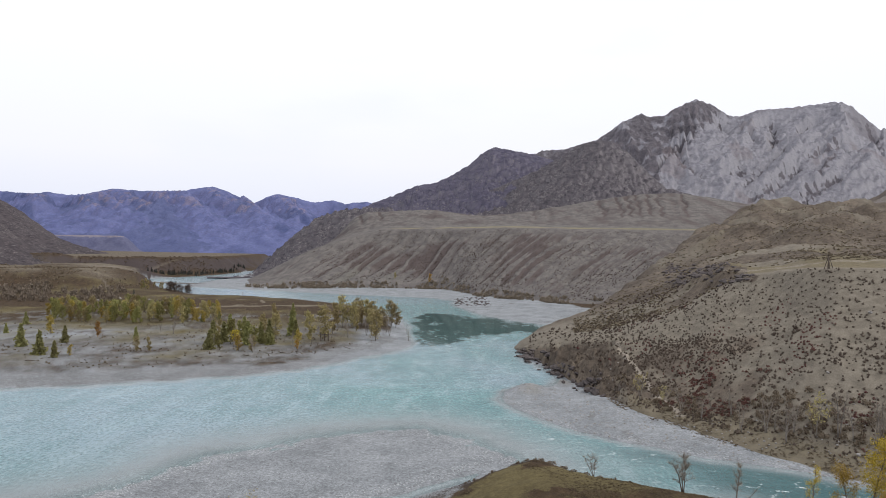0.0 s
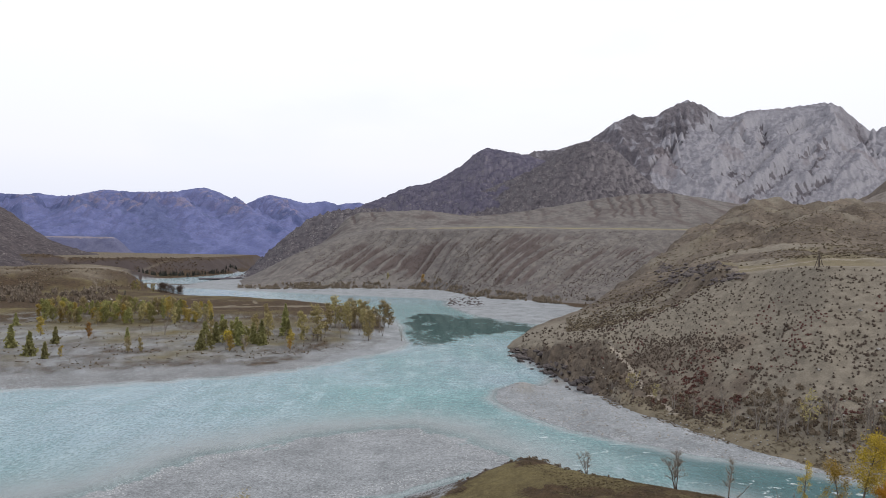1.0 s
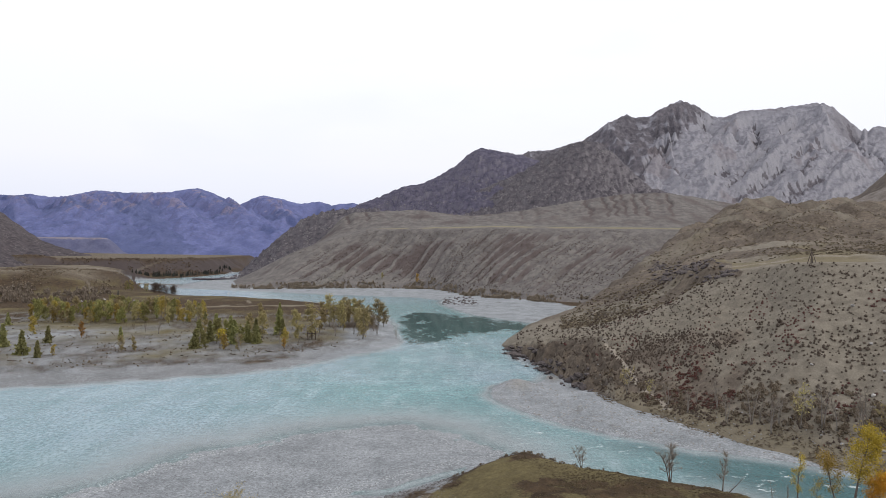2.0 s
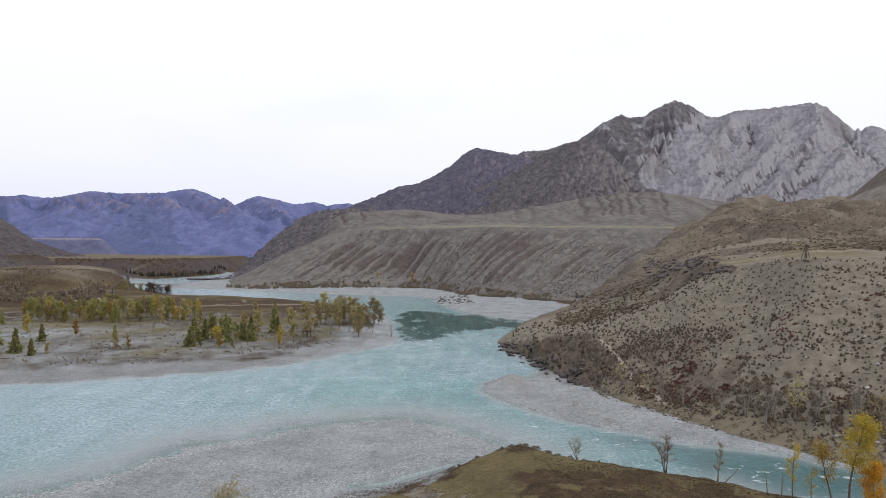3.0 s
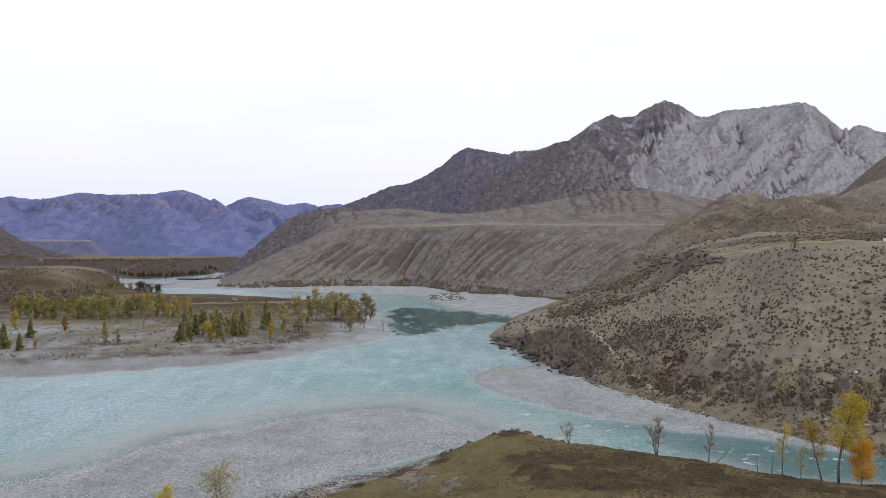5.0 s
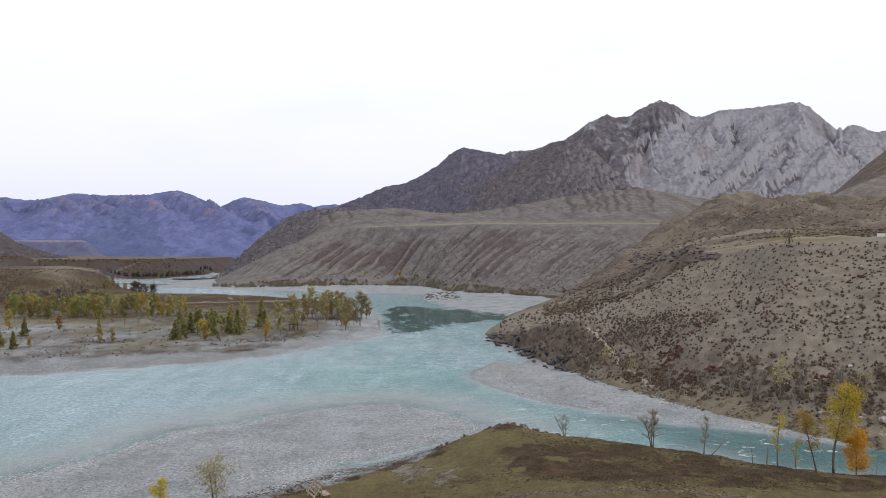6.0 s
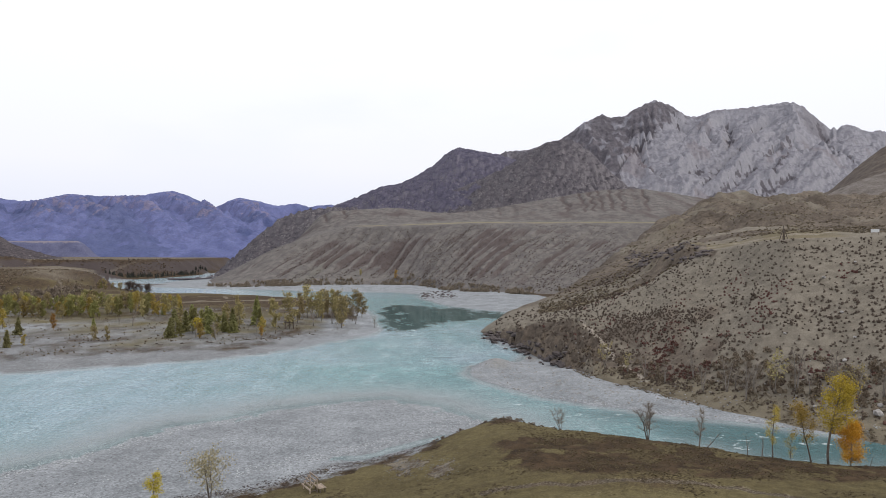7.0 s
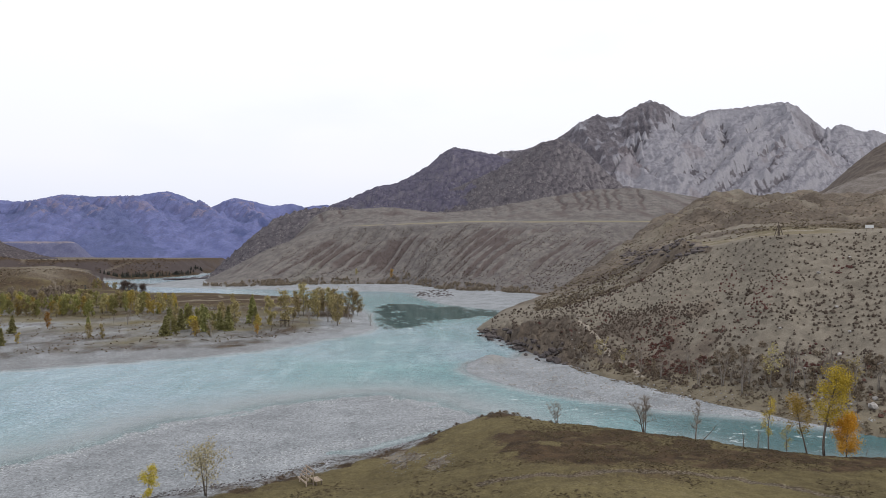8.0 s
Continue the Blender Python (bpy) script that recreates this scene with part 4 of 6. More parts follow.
def mountain(name, fn, material, a_lo, a_hi, cols, rows, label, cover=None):
    x, y = fan(a_lo, a_hi, cols, rows)
    z = fn(x, y)
    zones = cover(x, y, z) if cover else None
    return tagged(sheet(name, x, y, z, material, zones), label, "mountain", kind="structure")


def grey_cover(x, y, z):
    slabs, big = grey_slabs(x, y)
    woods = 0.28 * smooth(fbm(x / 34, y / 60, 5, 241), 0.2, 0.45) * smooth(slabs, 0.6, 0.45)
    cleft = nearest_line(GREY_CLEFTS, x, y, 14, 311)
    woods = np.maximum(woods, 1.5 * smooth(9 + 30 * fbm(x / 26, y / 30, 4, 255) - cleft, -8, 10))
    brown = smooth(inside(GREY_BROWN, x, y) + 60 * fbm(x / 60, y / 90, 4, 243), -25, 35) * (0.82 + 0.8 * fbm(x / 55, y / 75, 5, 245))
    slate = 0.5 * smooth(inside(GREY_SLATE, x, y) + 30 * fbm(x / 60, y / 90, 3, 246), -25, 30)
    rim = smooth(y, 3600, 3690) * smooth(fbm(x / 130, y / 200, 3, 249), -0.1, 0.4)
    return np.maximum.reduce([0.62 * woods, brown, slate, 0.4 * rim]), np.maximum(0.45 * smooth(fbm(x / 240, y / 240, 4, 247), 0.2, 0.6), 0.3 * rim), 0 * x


def blue_cover(x, y, z):
    n = blue_ridges(x, y)
    # valleys painted darker blue as shade; spurs keep their own violet-brown
    return 0.9 * smooth(0.62 - n + 0.25 * fbm(x / 200, y / 200, 4, 251), 0.0, 0.22), 0.5 * smooth(30 + 90 * fbm(x / 70, y / 110, 4, 253) - nearest_line(BLUE_SPURS, x, y, 45, 321), -40, 60) * smooth(y, 3200, 3600), 0 * x


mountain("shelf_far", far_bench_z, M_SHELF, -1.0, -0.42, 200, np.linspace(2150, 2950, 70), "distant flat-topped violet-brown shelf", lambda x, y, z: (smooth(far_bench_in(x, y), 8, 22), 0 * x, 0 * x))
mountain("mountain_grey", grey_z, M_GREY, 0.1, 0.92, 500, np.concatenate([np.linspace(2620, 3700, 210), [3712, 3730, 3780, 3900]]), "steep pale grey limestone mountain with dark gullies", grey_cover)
mountain("mountain_dark", dark_peak_z, M_PEAK, -0.165, 0.32, 330, np.concatenate([np.linspace(1130, 2100, 140), [2110, 2140, 2200]]), "dark rocky mountain with a blunt summit")
mountain("mountain_front", dark_front_z, M_DARK, -0.11, 0.5, 370, np.concatenate([np.linspace(1060, 1750, 150), [1758, 1780, 1840]]), "dark craggy mountain shoulder with rock ledges")
mountain("rocky_shoulder", shoulder_z, M_DARK, -0.36, 0.1, 260, np.concatenate([np.linspace(910, 1250, 110), [1256, 1275, 1320]]), "brown rocky shoulder falling to the river")
mountain("mountain_far", blue_z, M_BLUE, -0.95, 0.12, 430, np.concatenate([np.linspace(2620, 4600, 140), [4620, 4660, 4800]]), "distant mountain range with bare ridges, blue-violet from haze", blue_cover)
mountain("rocky_spur", left_spur_z, M_LEFT, -1.3, -0.46, 170, np.concatenate([np.linspace(1130, 1500, 90), [1510, 1540, 1600]]), "dark brown rocky spur above the terrace")
mountain("rocky_slope", left_rocks_z, M_LEFT, -1.4, -0.53, 190, np.concatenate([np.linspace(740, 1000, 100), [1006, 1020, 1060]]), "dark rocky slope at the valley side")
mountain("slope_brown", right_back_z, M_BROWN, 0.42, 1.4, 220, np.concatenate([np.linspace(990, 1600, 120), [1610, 1640, 1700]]), "brown mountain slope rising behind the hill")
mountain("knoll_pale", right_knoll_z, M_KNOLL, 0.45, 1.3, 200, np.concatenate([np.linspace(900, 1300, 90), [1306, 1330, 1380]]), "pale stony knoll behind the hill")


# ---- plants ----
class Build:
    """Points and faces gathered for one mesh."""

    def __init__(self):
        self.v, self.f, self.count = [], [], 0

    def add(self, verts, faces):
        self.v.append(np.asarray(verts, float))
        self.f.extend([tuple(int(i) + self.count for i in f) for f in faces])
        self.count += len(verts)

    def tube(self, pts, radii, sides=5):
        pts = np.asarray(pts, float)
        rings = []
        for k, (p, r) in enumerate(zip(pts, radii)):
            d = pts[min(k + 1, len(pts) - 1)] - pts[max(k - 1, 0)]
            d = d / (np.linalg.norm(d) + 1e-9)
            u = np.cross(d, (0.3, 1.0, 0.1) if abs(d[1]) < 0.9 else (1.0, 0, 0))
            u /= np.linalg.norm(u)
            w = np.cross(d, u)
            t = np.arange(sides) * 2 * math.pi / sides
            rings.append(p + r * (np.cos(t)[:, None] * u + np.sin(t)[:, None] * w))
        faces = []
        for k in range(len(pts) - 1):
            for s in range(sides):
                a, b = k * sides + s, k * sides + (s + 1) % sides
                faces.append((a, b, b + sides, a + sides))
        faces.append(tuple(range(sides))[::-1])
        faces.append(tuple(range((len(pts) - 1) * sides, len(pts) * sides)))
        self.add(np.concatenate(rings), faces)

    def leaves(self, rng, centres, spread, size, aspect=1.6, droop=0.0):
        """One small four-cornered leaf clump about each centre."""
        c = np.asarray(centres, float)
        n = len(c)
        c = c + rng.normal(0, 1, (n, 3)) * spread
        u = rng.normal(0, 1, (n, 3))
        u[:, 2] = u[:, 2] * (1 - droop) - droop * 1.5
        u /= np.linalg.norm(u, axis=1)[:, None]
        w = np.cross(u, rng.normal(0, 1, (n, 3)))
        w /= np.linalg.norm(w, axis=1)[:, None] + 1e-9
        k = size * rng.uniform(0.6, 1.35, (n, 1))
        quad = np.stack([c - u * k * aspect / 2, c + w * k / 2, c + u * k * aspect / 2, c - w * k / 2], 1)
        self.add(quad.reshape(-1, 3), np.arange(4 * n).reshape(-1, 4))

    def box(self, m, size):
        x, y, z = (s / 2 for s in size)
        pts = [m @ Vector(p) for p in ((-x, -y, -z), (x, -y, -z), (x, y, -z), (-x, y, -z), (-x, -y, z), (x, -y, z), (x, y, z), (-x, y, z))]
        self.add([tuple(p) for p in pts], ((3, 2, 1, 0), (4, 5, 6, 7), (0, 1, 5, 4), (1, 2, 6, 5), (2, 3, 7, 6), (3, 0, 4, 7)))

    def mesh(self, name, material, soft=False):
        me = bpy.data.meshes.new(name)
        me.from_pydata(np.concatenate(self.v).tolist(), [], self.f)
        me.materials.append(material)
        if soft:
            me.polygons.foreach_set("use_smooth", np.ones(len(me.polygons), bool))
        return me


def part(name, mesh, parent, label=""):
    ob = new(name, mesh)
    ob.parent = parent
    if label:
        tagged(ob, label)
    return ob


def wander(rng, start, way, length, steps, bend):
    pts, p, d = [np.array(start, float)], np.array(start, float), np.array(way, float) / np.linalg.norm(way)
    for _ in range(steps):
        d = d + rng.normal(0, bend, 3)
        d /= np.linalg.norm(d)
        p = p + d * length / steps
        pts.append(p)
    return np.array(pts)


def broadleaf(seed, leaf, spread=2.0, base=0.25, count=700, size=0.42, limbs=14, lean=0.0, stems=1, bark=None, fill=0.5, droop=0.2, apart=False):
    """A leafy tree ten metres high: trunk with limbs, and a crown with gaps."""
    rng = np.random.default_rng(seed)
    wood, boughs, crown, tips = Build(), [], Build(), []
    for s in range(stems):
        foot = (0.25 * s * math.cos(2.4 * s), 0.25 * s * math.sin(2.4 * s), 0)
        trunk = wander(rng, foot, (lean + 0.12 * s * math.cos(2.4 * s), 0.1 * s * math.sin(2.4 * s), 1), 9.6, 8, 0.05)
        wood.tube(trunk, np.linspace(0.14, 0.03, 9) / (1 + 0.3 * (stems > 1)), 6)
        for k in range(limbs):
            t = base + (0.96 - base) * (k + rng.uniform(0, 0.9)) / limbs
            at = trunk[int(t * 8)] + (trunk[min(int(t * 8) + 1, 8)] - trunk[int(t * 8)]) * (t * 8 % 1)
            ang = rng.uniform(0, 2 * math.pi)
            wide = spread * (0.45 + 0.75 * math.sin(math.pi * min(1, (t - base) / (1.02 - base)) ** 0.75)) * rng.uniform(0.65, 1.15)
            limb = wander(rng, at, (math.cos(ang), math.sin(ang), rng.uniform(0.35, 1.1)), wide, 4, 0.16)
            boughs.append(Build() if apart else wood)
            boughs[-1].tube(limb, np.linspace(0.06 * (1.15 - t), 0.012, 5), 4)
            tips.extend([limb[2], limb[3], limb[4], limb[4], (limb[4] + limb[3]) / 2])
        tips.extend([trunk[-1], trunk[-1], trunk[-2]])
    tips = np.array(tips)
    pick = tips[rng.integers(0, len(tips), count)]
    crown.leaves(rng, pick, spread * 0.2 * fill * 2, size, 1.6, droop)
    return {"trunk": wood.mesh("trunk", bark or M_BARK, True), "boughs": [b.mesh("bough", bark or M_BARK, True) for b in boughs if apart], "crown": crown.mesh("crown", leaf)}


def leafless(seed, stems=1, spread=1.8, limbs=11, lean=0.0, bark=None, twigs=260, apart=False):
    rng = np.random.default_rng(seed)
    wood, boughs, fine = Build(), [], Build()
    for s in range(stems):
        trunk = wander(rng, (0.3 * s, 0.12 * s, 0), (lean + 0.22 * (s - (stems - 1) / 2), 0.05 * s, 1), 9.4, 7, 0.07)
        wood.tube(trunk, np.linspace(0.2, 0.03, 8) / (1 + 0.25 * (stems > 1)), 6)
        for k in range(limbs):
            t = 0.3 + 0.66 * (k + rng.uniform(0, 0.9)) / limbs
            at, ang = trunk[int(t * 7)], rng.uniform(0, 2 * math.pi)
            limb = wander(rng, at, (math.cos(ang), math.sin(ang), rng.uniform(0.5, 1.4)), spread * rng.uniform(0.7, 1.4) * (1.35 - 0.6 * t), 4, 0.15)
            boughs.append(Build() if apart else wood)
            boughs[-1].tube(limb, np.linspace(0.065 * (1.2 - t), 0.012, 5), 4)
            for j in range(max(1, 2 * twigs // (limbs * stems))):
                p = limb[rng.integers(1, 5)]
                d = rng.normal(0, 0.55, 3) + (0, 0, 0.6)
                d = d / np.linalg.norm(d) * rng.uniform(0.5, 1.7)
                w = np.cross(d, rng.normal(0, 1, 3))
                w = w / (np.linalg.norm(w) + 1e-9) * 0.02
                fine.add([p - w, p + w, p + d], [(0, 1, 2)])
    return {"trunk": wood.mesh("trunk", bark or M_BARK, True), "boughs": [b.mesh("bough", bark or M_BARK, True) for b in boughs if apart], "canopy": fine.mesh("canopy", M_TWIG)}


def conifer(seed, leaf, wide=1.7, tiers=15, count=34, size=0.42, base=0.1):
    rng = np.random.default_rng(seed)
    wood, crown = Build(), Build()
    trunk = wander(rng, (0, 0, 0), (0, 0, 1), 9.7, 6, 0.012)
    wood.tube(trunk, np.linspace(0.17, 0.02, 7), 6)
    for k in range(tiers):
        t = base + (0.97 - base) * k / (tiers - 1)
        r = wide * (1 - t) ** 0.8 * rng.uniform(0.75, 1.15) + 0.12
        n = int(count * (0.35 + 0.65 * (1 - t)))
        ang = rng.uniform(0, 2 * math.pi, n)
        out = r * np.sqrt(rng.uniform(0.05, 1, n)) * (0.75 + 0.25 * np.sin(ang * 3 + k))
        pts = np.stack([out * np.cos(ang), out * np.sin(ang), 9.7 * t + 0.25 - 0.28 * out + rng.normal(0, 0.12, n)], -1)
        crown.leaves(rng, pts, 0.08, size, 2.0, 0.15)
        for b in range(3):
            g = rng.uniform(0, 2 * math.pi)
            wood.tube([(0, 0, 9.7 * t), (r * 0.8 * math.cos(g), r * 0.8 * math.sin(g), 9.7 * t - 0.1)], (0.03, 0.008), 3)
    return {"trunk": wood.mesh("trunk", M_BARK, True), "crown": crown.mesh("crown", leaf)}


def shrub_mesh(seed, leaf, count=64, size=0.3, stems=0, core=False):
    """A low domed shrub about two metres wide and one high."""
    rng = np.random.default_rng(seed)
    b = Build()
    for _ in range(stems):
        g, r = rng.uniform(0, 2 * math.pi), rng.uniform(0.3, 0.8)
        b.tube([(0, 0, -0.15), (r * 0.5 * math.cos(g), r * 0.5 * math.sin(g), 0.4), (r * math.cos(g), r * math.sin(g), 0.75)], (0.05, 0.035, 0.01), 3)
    if core:
        t = np.arange(8) * math.pi / 4
        rings = [np.stack([w * np.cos(t), w * np.sin(t), 0 * t + h], -1) * rng.uniform(0.75, 1.15, (8, 1)) for w, h in ((0.52, -0.1), (0.62, 0.22), (0.46, 0.52), (0.2, 0.72))]
        faces = [(8 * k + j, 8 * k + (j + 1) % 8, 8 * k + 8 + (j + 1) % 8, 8 * k + 8 + j) for k in range(3) for j in range(8)]
        b.add(np.concatenate(rings), faces + [tuple(range(24, 32))])
    g, r = rng.uniform(0, 2 * math.pi, count), np.sqrt(rng.uniform(0, 1, count))
    z = (1 - r ** 2) ** 0.5 * rng.uniform(0.15, 1, count)
    lob = 0.72 + 0.2 * np.sin(3 * g + seed)
    b.leaves(rng, np.stack([r * np.cos(g) * lob, r * np.sin(g) * lob, z * 1.1], -1), 0.06, size, 1.3)
    return b.mesh("shrub", leaf)


def scatter(name, meshes, spots, rng, label, category, sink=0.0, tall=1.0):
    """Many small plants or stones as one object of its own kind; spots are rows of x, y, z, size."""
    verts, faces, count = [], [], 0
    shapes = []
    for me in meshes:
        co = np.zeros(len(me.vertices) * 3)
        me.vertices.foreach_get("co", co)
        shapes.append((co.reshape(-1, 3), [tuple(p.vertices) for p in me.polygons]))
    for x, y, z, s in spots:
        co, fs = shapes[rng.integers(len(shapes))]
        t = rng.uniform(0, 2 * math.pi)
        c, q = math.cos(t), math.sin(t)
        k = s * rng.uniform(0.75, 1.25) * tall
        verts.append(np.stack([s * (co[:, 0] * c - co[:, 1] * q) + x, s * (co[:, 0] * q + co[:, 1] * c) + y, k * co[:, 2] + z - sink * s], -1))
        faces.extend([tuple(i + count for i in f) for f in fs])
        count += len(co)
    me = bpy.data.meshes.new(name)
    me.from_pydata(np.concatenate(verts).tolist(), [], faces)
    me.materials.append(meshes[0].materials[0])
    return tagged(new(name, me), label, category, kind="stuff")


def plant(name, meshes, x, y, h, label, category="tree", group="", turn=None, z=None, rng=np.random.default_rng(5)):
    """A tree or bush whose meshes are ten metres high, set on the land at x, y."""
    root = new(name)
    root.empty_display_size = 0.5
    k = h / 10
    root.matrix_basis = Matrix.LocRotScale((x, y, (top_z(x, y) if z is None else z) - 0.06 * k), Euler((0, 0, rng.uniform(0, 6.28) if turn is None else turn)), (k, k, k))
    made = {}
    for key, me in meshes.items():
        if key == "boughs":
            for bough in me:
                part("bough", bough, made["trunk"])
            continue
        ob = made[key] = part(key, me, root)
        if key == "canopy":
            tagged(ob, "fine bare grey-brown twigs", kind="stuff")
    return tagged(root, label, category, group)


# trees and stems on the near bank by the creek
CREEK = "trees along the creek bank"
plant("bare_tree", leafless(301, 3, 1.9, 11, 0.0, M_BARK, 1100, apart=True), 38.8, 105.6, 6.6, "leafless grey-brown tree with three thin stems", group=CREEK, turn=0.2)
plant("bare_tree", leafless(302, 1, 1.5, 9, 0.05, M_PALE_BARK, 380, apart=True), 46.4, 103.2, 7.0, "slender leafless pale-barked tree on the bank", group=CREEK, turn=0.5)
plant("leaning_stem", leafless(303, 1, 0.9, 4, 1.0, M_BARK, 30, apart=True), 47.0, 103.0, 4.6, "leaning bare stem with few twigs beside a tree", "tree", CREEK, 0.0)
plant("dead_tree", leafless(304, 1, 2.4, 5, 0.1, M_BARK, 40, apart=True), 50.7, 96.2, 3.8, "forked dead tree with bare dark limbs", group=CREEK, turn=2.9)
plant("bare_tree", leafless(305, 2, 1.2, 5, 0.1, M_BARK, 60, apart=True), 52.2, 95.2, 3.6, "thin dark bare saplings on the bank", group=CREEK, turn=0.1)
plant("bare_tree", leafless(306, 3, 2.0, 9, 0.0, M_TWIG, 900, apart=True), 26.0, 112.2, 4.0, "faint leafless grey bush-like tree", group=CREEK, turn=0.0)
plant("birch_tree", broadleaf(311, M_GOLD, 1.3, 0.3, 1500, 0.11, 14, 0.0, 1, M_BARK, 0.45, apart=True), 53.4, 94.2, 8.3, "slender birch with thinning yellow-green leaves", group=CREEK, turn=1.0)
plant("birch_tree", broadleaf(312, M_GOLD, 1.9, 0.4, 2800, 0.11, 16, -0.32, 1, M_BARK, 0.5, apart=True), 58.6, 93.0, 9.6, "leaning birch with sparse yellow leaves", group=CREEK, turn=0.0)
plant("poplar_tree", broadleaf(313, M_YELLOW, 1.5, 0.4, 5200, 0.105, 30, 0.0, 1, M_BARK, 0.6, 0.35, apart=True), 60.5, 92.2, 13.6, "tall poplar with golden yellow autumn leaves", group=CREEK, turn=0.6)
plant("birch_tree", broadleaf(314, M_ORANGE, 2.6, 0.1, 8000, 0.17, 30, 0.0, 1, M_BARK, 0.55, 0.6, apart=True), 63.0, 91.0, 6.2, "small birch with bright orange leaves", group=CREEK, turn=1.3)
plant("bare_tree", leafless(307, 1, 1.4, 5, 0.2, M_BARK, 30, apart=True), 66.1, 91.3, 2.2, "short dark bare sapling near the water", group=CREEK, turn=0.0)
plant("birch_tree", broadleaf(315, M_GOLD, 1.8, 0.2, 900, 0.15, 12, 0.05, 1, M_BARK, 0.5, apart=True), 56.0, 93.8, 4.6, "small birch with faded sparse leaves", group=CREEK, turn=2.0)
# the pair by the gravel
plant("willow_bush", broadleaf(316, M_WILLOW, 4.4, 0.3, 1700, 0.25, 12, 0.0, 3, M_BARK, 0.45, 0.75, apart=True), -25.9, 88.2, 6.2, "grey-green willow with drooping sparse leaves", "tree", turn=0.4)
plant("birch_tree", broadleaf(317, M_YELLOW, 2.4, 0.05, 2200, 0.24, 18, 0.0, 1, M_PALE_BARK, 0.5, 0.3, apart=True), -33.2, 88.0, 4.3, "small birch with bright yellow leaves by gravel", turn=0.9)

# trees of the low island
NEEDLE = [conifer(320 + k, M_PINE, w, 14, 52, 0.8, b) for k, (w, b) in enumerate(((3.2, 0.03), (3.7, 0.05), (2.8, 0.06)))]
DARK_NEEDLE = [conifer(330 + k, M_SPRUCE, 1.3 + 0.3 * k, 14, 26, 0.45, 0.05) for k in range(2)]
LEAFY = {c: [broadleaf(340 + 7 * k + j, m, 1.6 + 0.35 * j, 0.1, 680, 0.45, 15, 0.0, 1, M_BARK, 0.62) for j in range(3)]
         for k, (c, m) in enumerate((("yellow", M_DULLYELLOW), ("olive", M_OLIVE), ("green", M_GREENYEL), ("orange", M_DULLORANGE), ("bright", M_YELLOW)))}
TALL = [broadleaf(370 + j, M_OLIVE, 1.5 + 0.25 * j, 0.12, 1000, 0.34, 18, 0.0, 1 + j % 2, M_PALE_BARK, 0.55) for j in range(3)]
SPARSE = [broadleaf(376 + j, M_OLIVE, 1.8, 0.3, 150, 0.4, 12, 0.0, 2, M_PALE_BARK, 0.5) for j in range(2)]
BARE = [leafless(380 + k, 2, 1.9, 9, 0.0, M_PALE_BARK, 240) for k in range(2)]
ISLE = "trees on the gravel island"
PINES = [(-165, 257, 8.9), (-146, 238, 8.8), (-137, 232, 6.0), (-154, 268, 6.9), (-205, 323, 6.1), (-132, 283, 5.3), (-196, 295, 4.6), (-94, 269, 9.7), (-80, 270, 9.8),
         (-75, 274, 5.9), (-71, 271, 7.5), (-66, 296, 7.6), (-87, 382, 7.6), (-122, 359, 4.3), (-127, 347, 4.2), (-298, 653, 6.7)]
PINES += [(-90.9, 256, 7.5), (-94.4, 271, 9), (-91.8, 276, 8.5), (-98.3, 304, 9), (-87.7, 291, 9.5), (-77.3, 280, 8), (-76.4, 290, 8.5), (-68.8, 301, 11.5)]
for k, (x, y, h) in enumerate(PINES):
    plant("pine_tree", NEEDLE[k % 3], x, y, h, "small dark green pine on the river flat", group=ISLE)
plant("spruce_tree", DARK_NEEDLE[0], -193, 410, 12.5, "slim dark spruce standing above the birches", group=ISLE)
BIRCHES = [(-150, 286, 7.1, "orange"), (-175, 293, 8.6, "yellow"), (-115, 247, 5.5, "olive"), (-111, 249, 5.4, "olive"), (-134, 236, 4.1, "yellow"), (-82.8, 264, 7.0, "bright"), (-86, 254, 7.2, "green"),
           (-87, 270, 10.0, "green"), (-78, 252, 6.1, "yellow"), (-76, 266, 8.7, "green"), (-73, 289, 10.4, "olive"), (-58, 262, 3.8, "orange"), (-55, 276, 13.1, "olive"),
           (-51, 286, 14.3, "olive"), (-51, 335, 15.0, "olive"), (-54, 340, 11.7, "olive"), (-49, 372, 11.2, "olive"), (-44, 357, 11.1, "olive"), (-38, 344, 13.6, "olive"),
           (-30, 294, 13.0, "olive"), (-30, 338, 10.5, "olive"), (-73, 251.4, 6, "olive"), (-87.2, 344, 10, "olive"), (-59.6, 268, 6.5, "yellow"), (-86, 283, 8.5, "green"), (-82, 300, 9.5, "olive"), (-79, 272, 7.5, "green"), (-99, 290, 8, "olive"), (-289, 656, 5.6, "olive"), (-275, 639, 6.0, "olive")]
WORDS = {"yellow": "birch with yellow autumn leaves", "olive": "birch with faded olive-brown leaves", "green": "birch with green-yellow leaves", "orange": "birch with orange leaves", "bright": "birch with bright golden leaves"}
for k, (x, y, h, c) in enumerate(BIRCHES):
    plant("birch_tree", (TALL if h > 10.2 else LEAFY[c])[k % 3], x, y, h * (1.08 if h > 10.2 else 1), WORDS[c] + " on the island", group=ISLE)
rng = np.random.default_rng(9)
for k in range(9):
    plant("birch_tree", TALL[k % 3], -50 + 3.2 * k + rng.normal(0, 2), rng.uniform(290, 352), rng.uniform(9, 14), WORDS["olive"] + " on the island", group=ISLE)
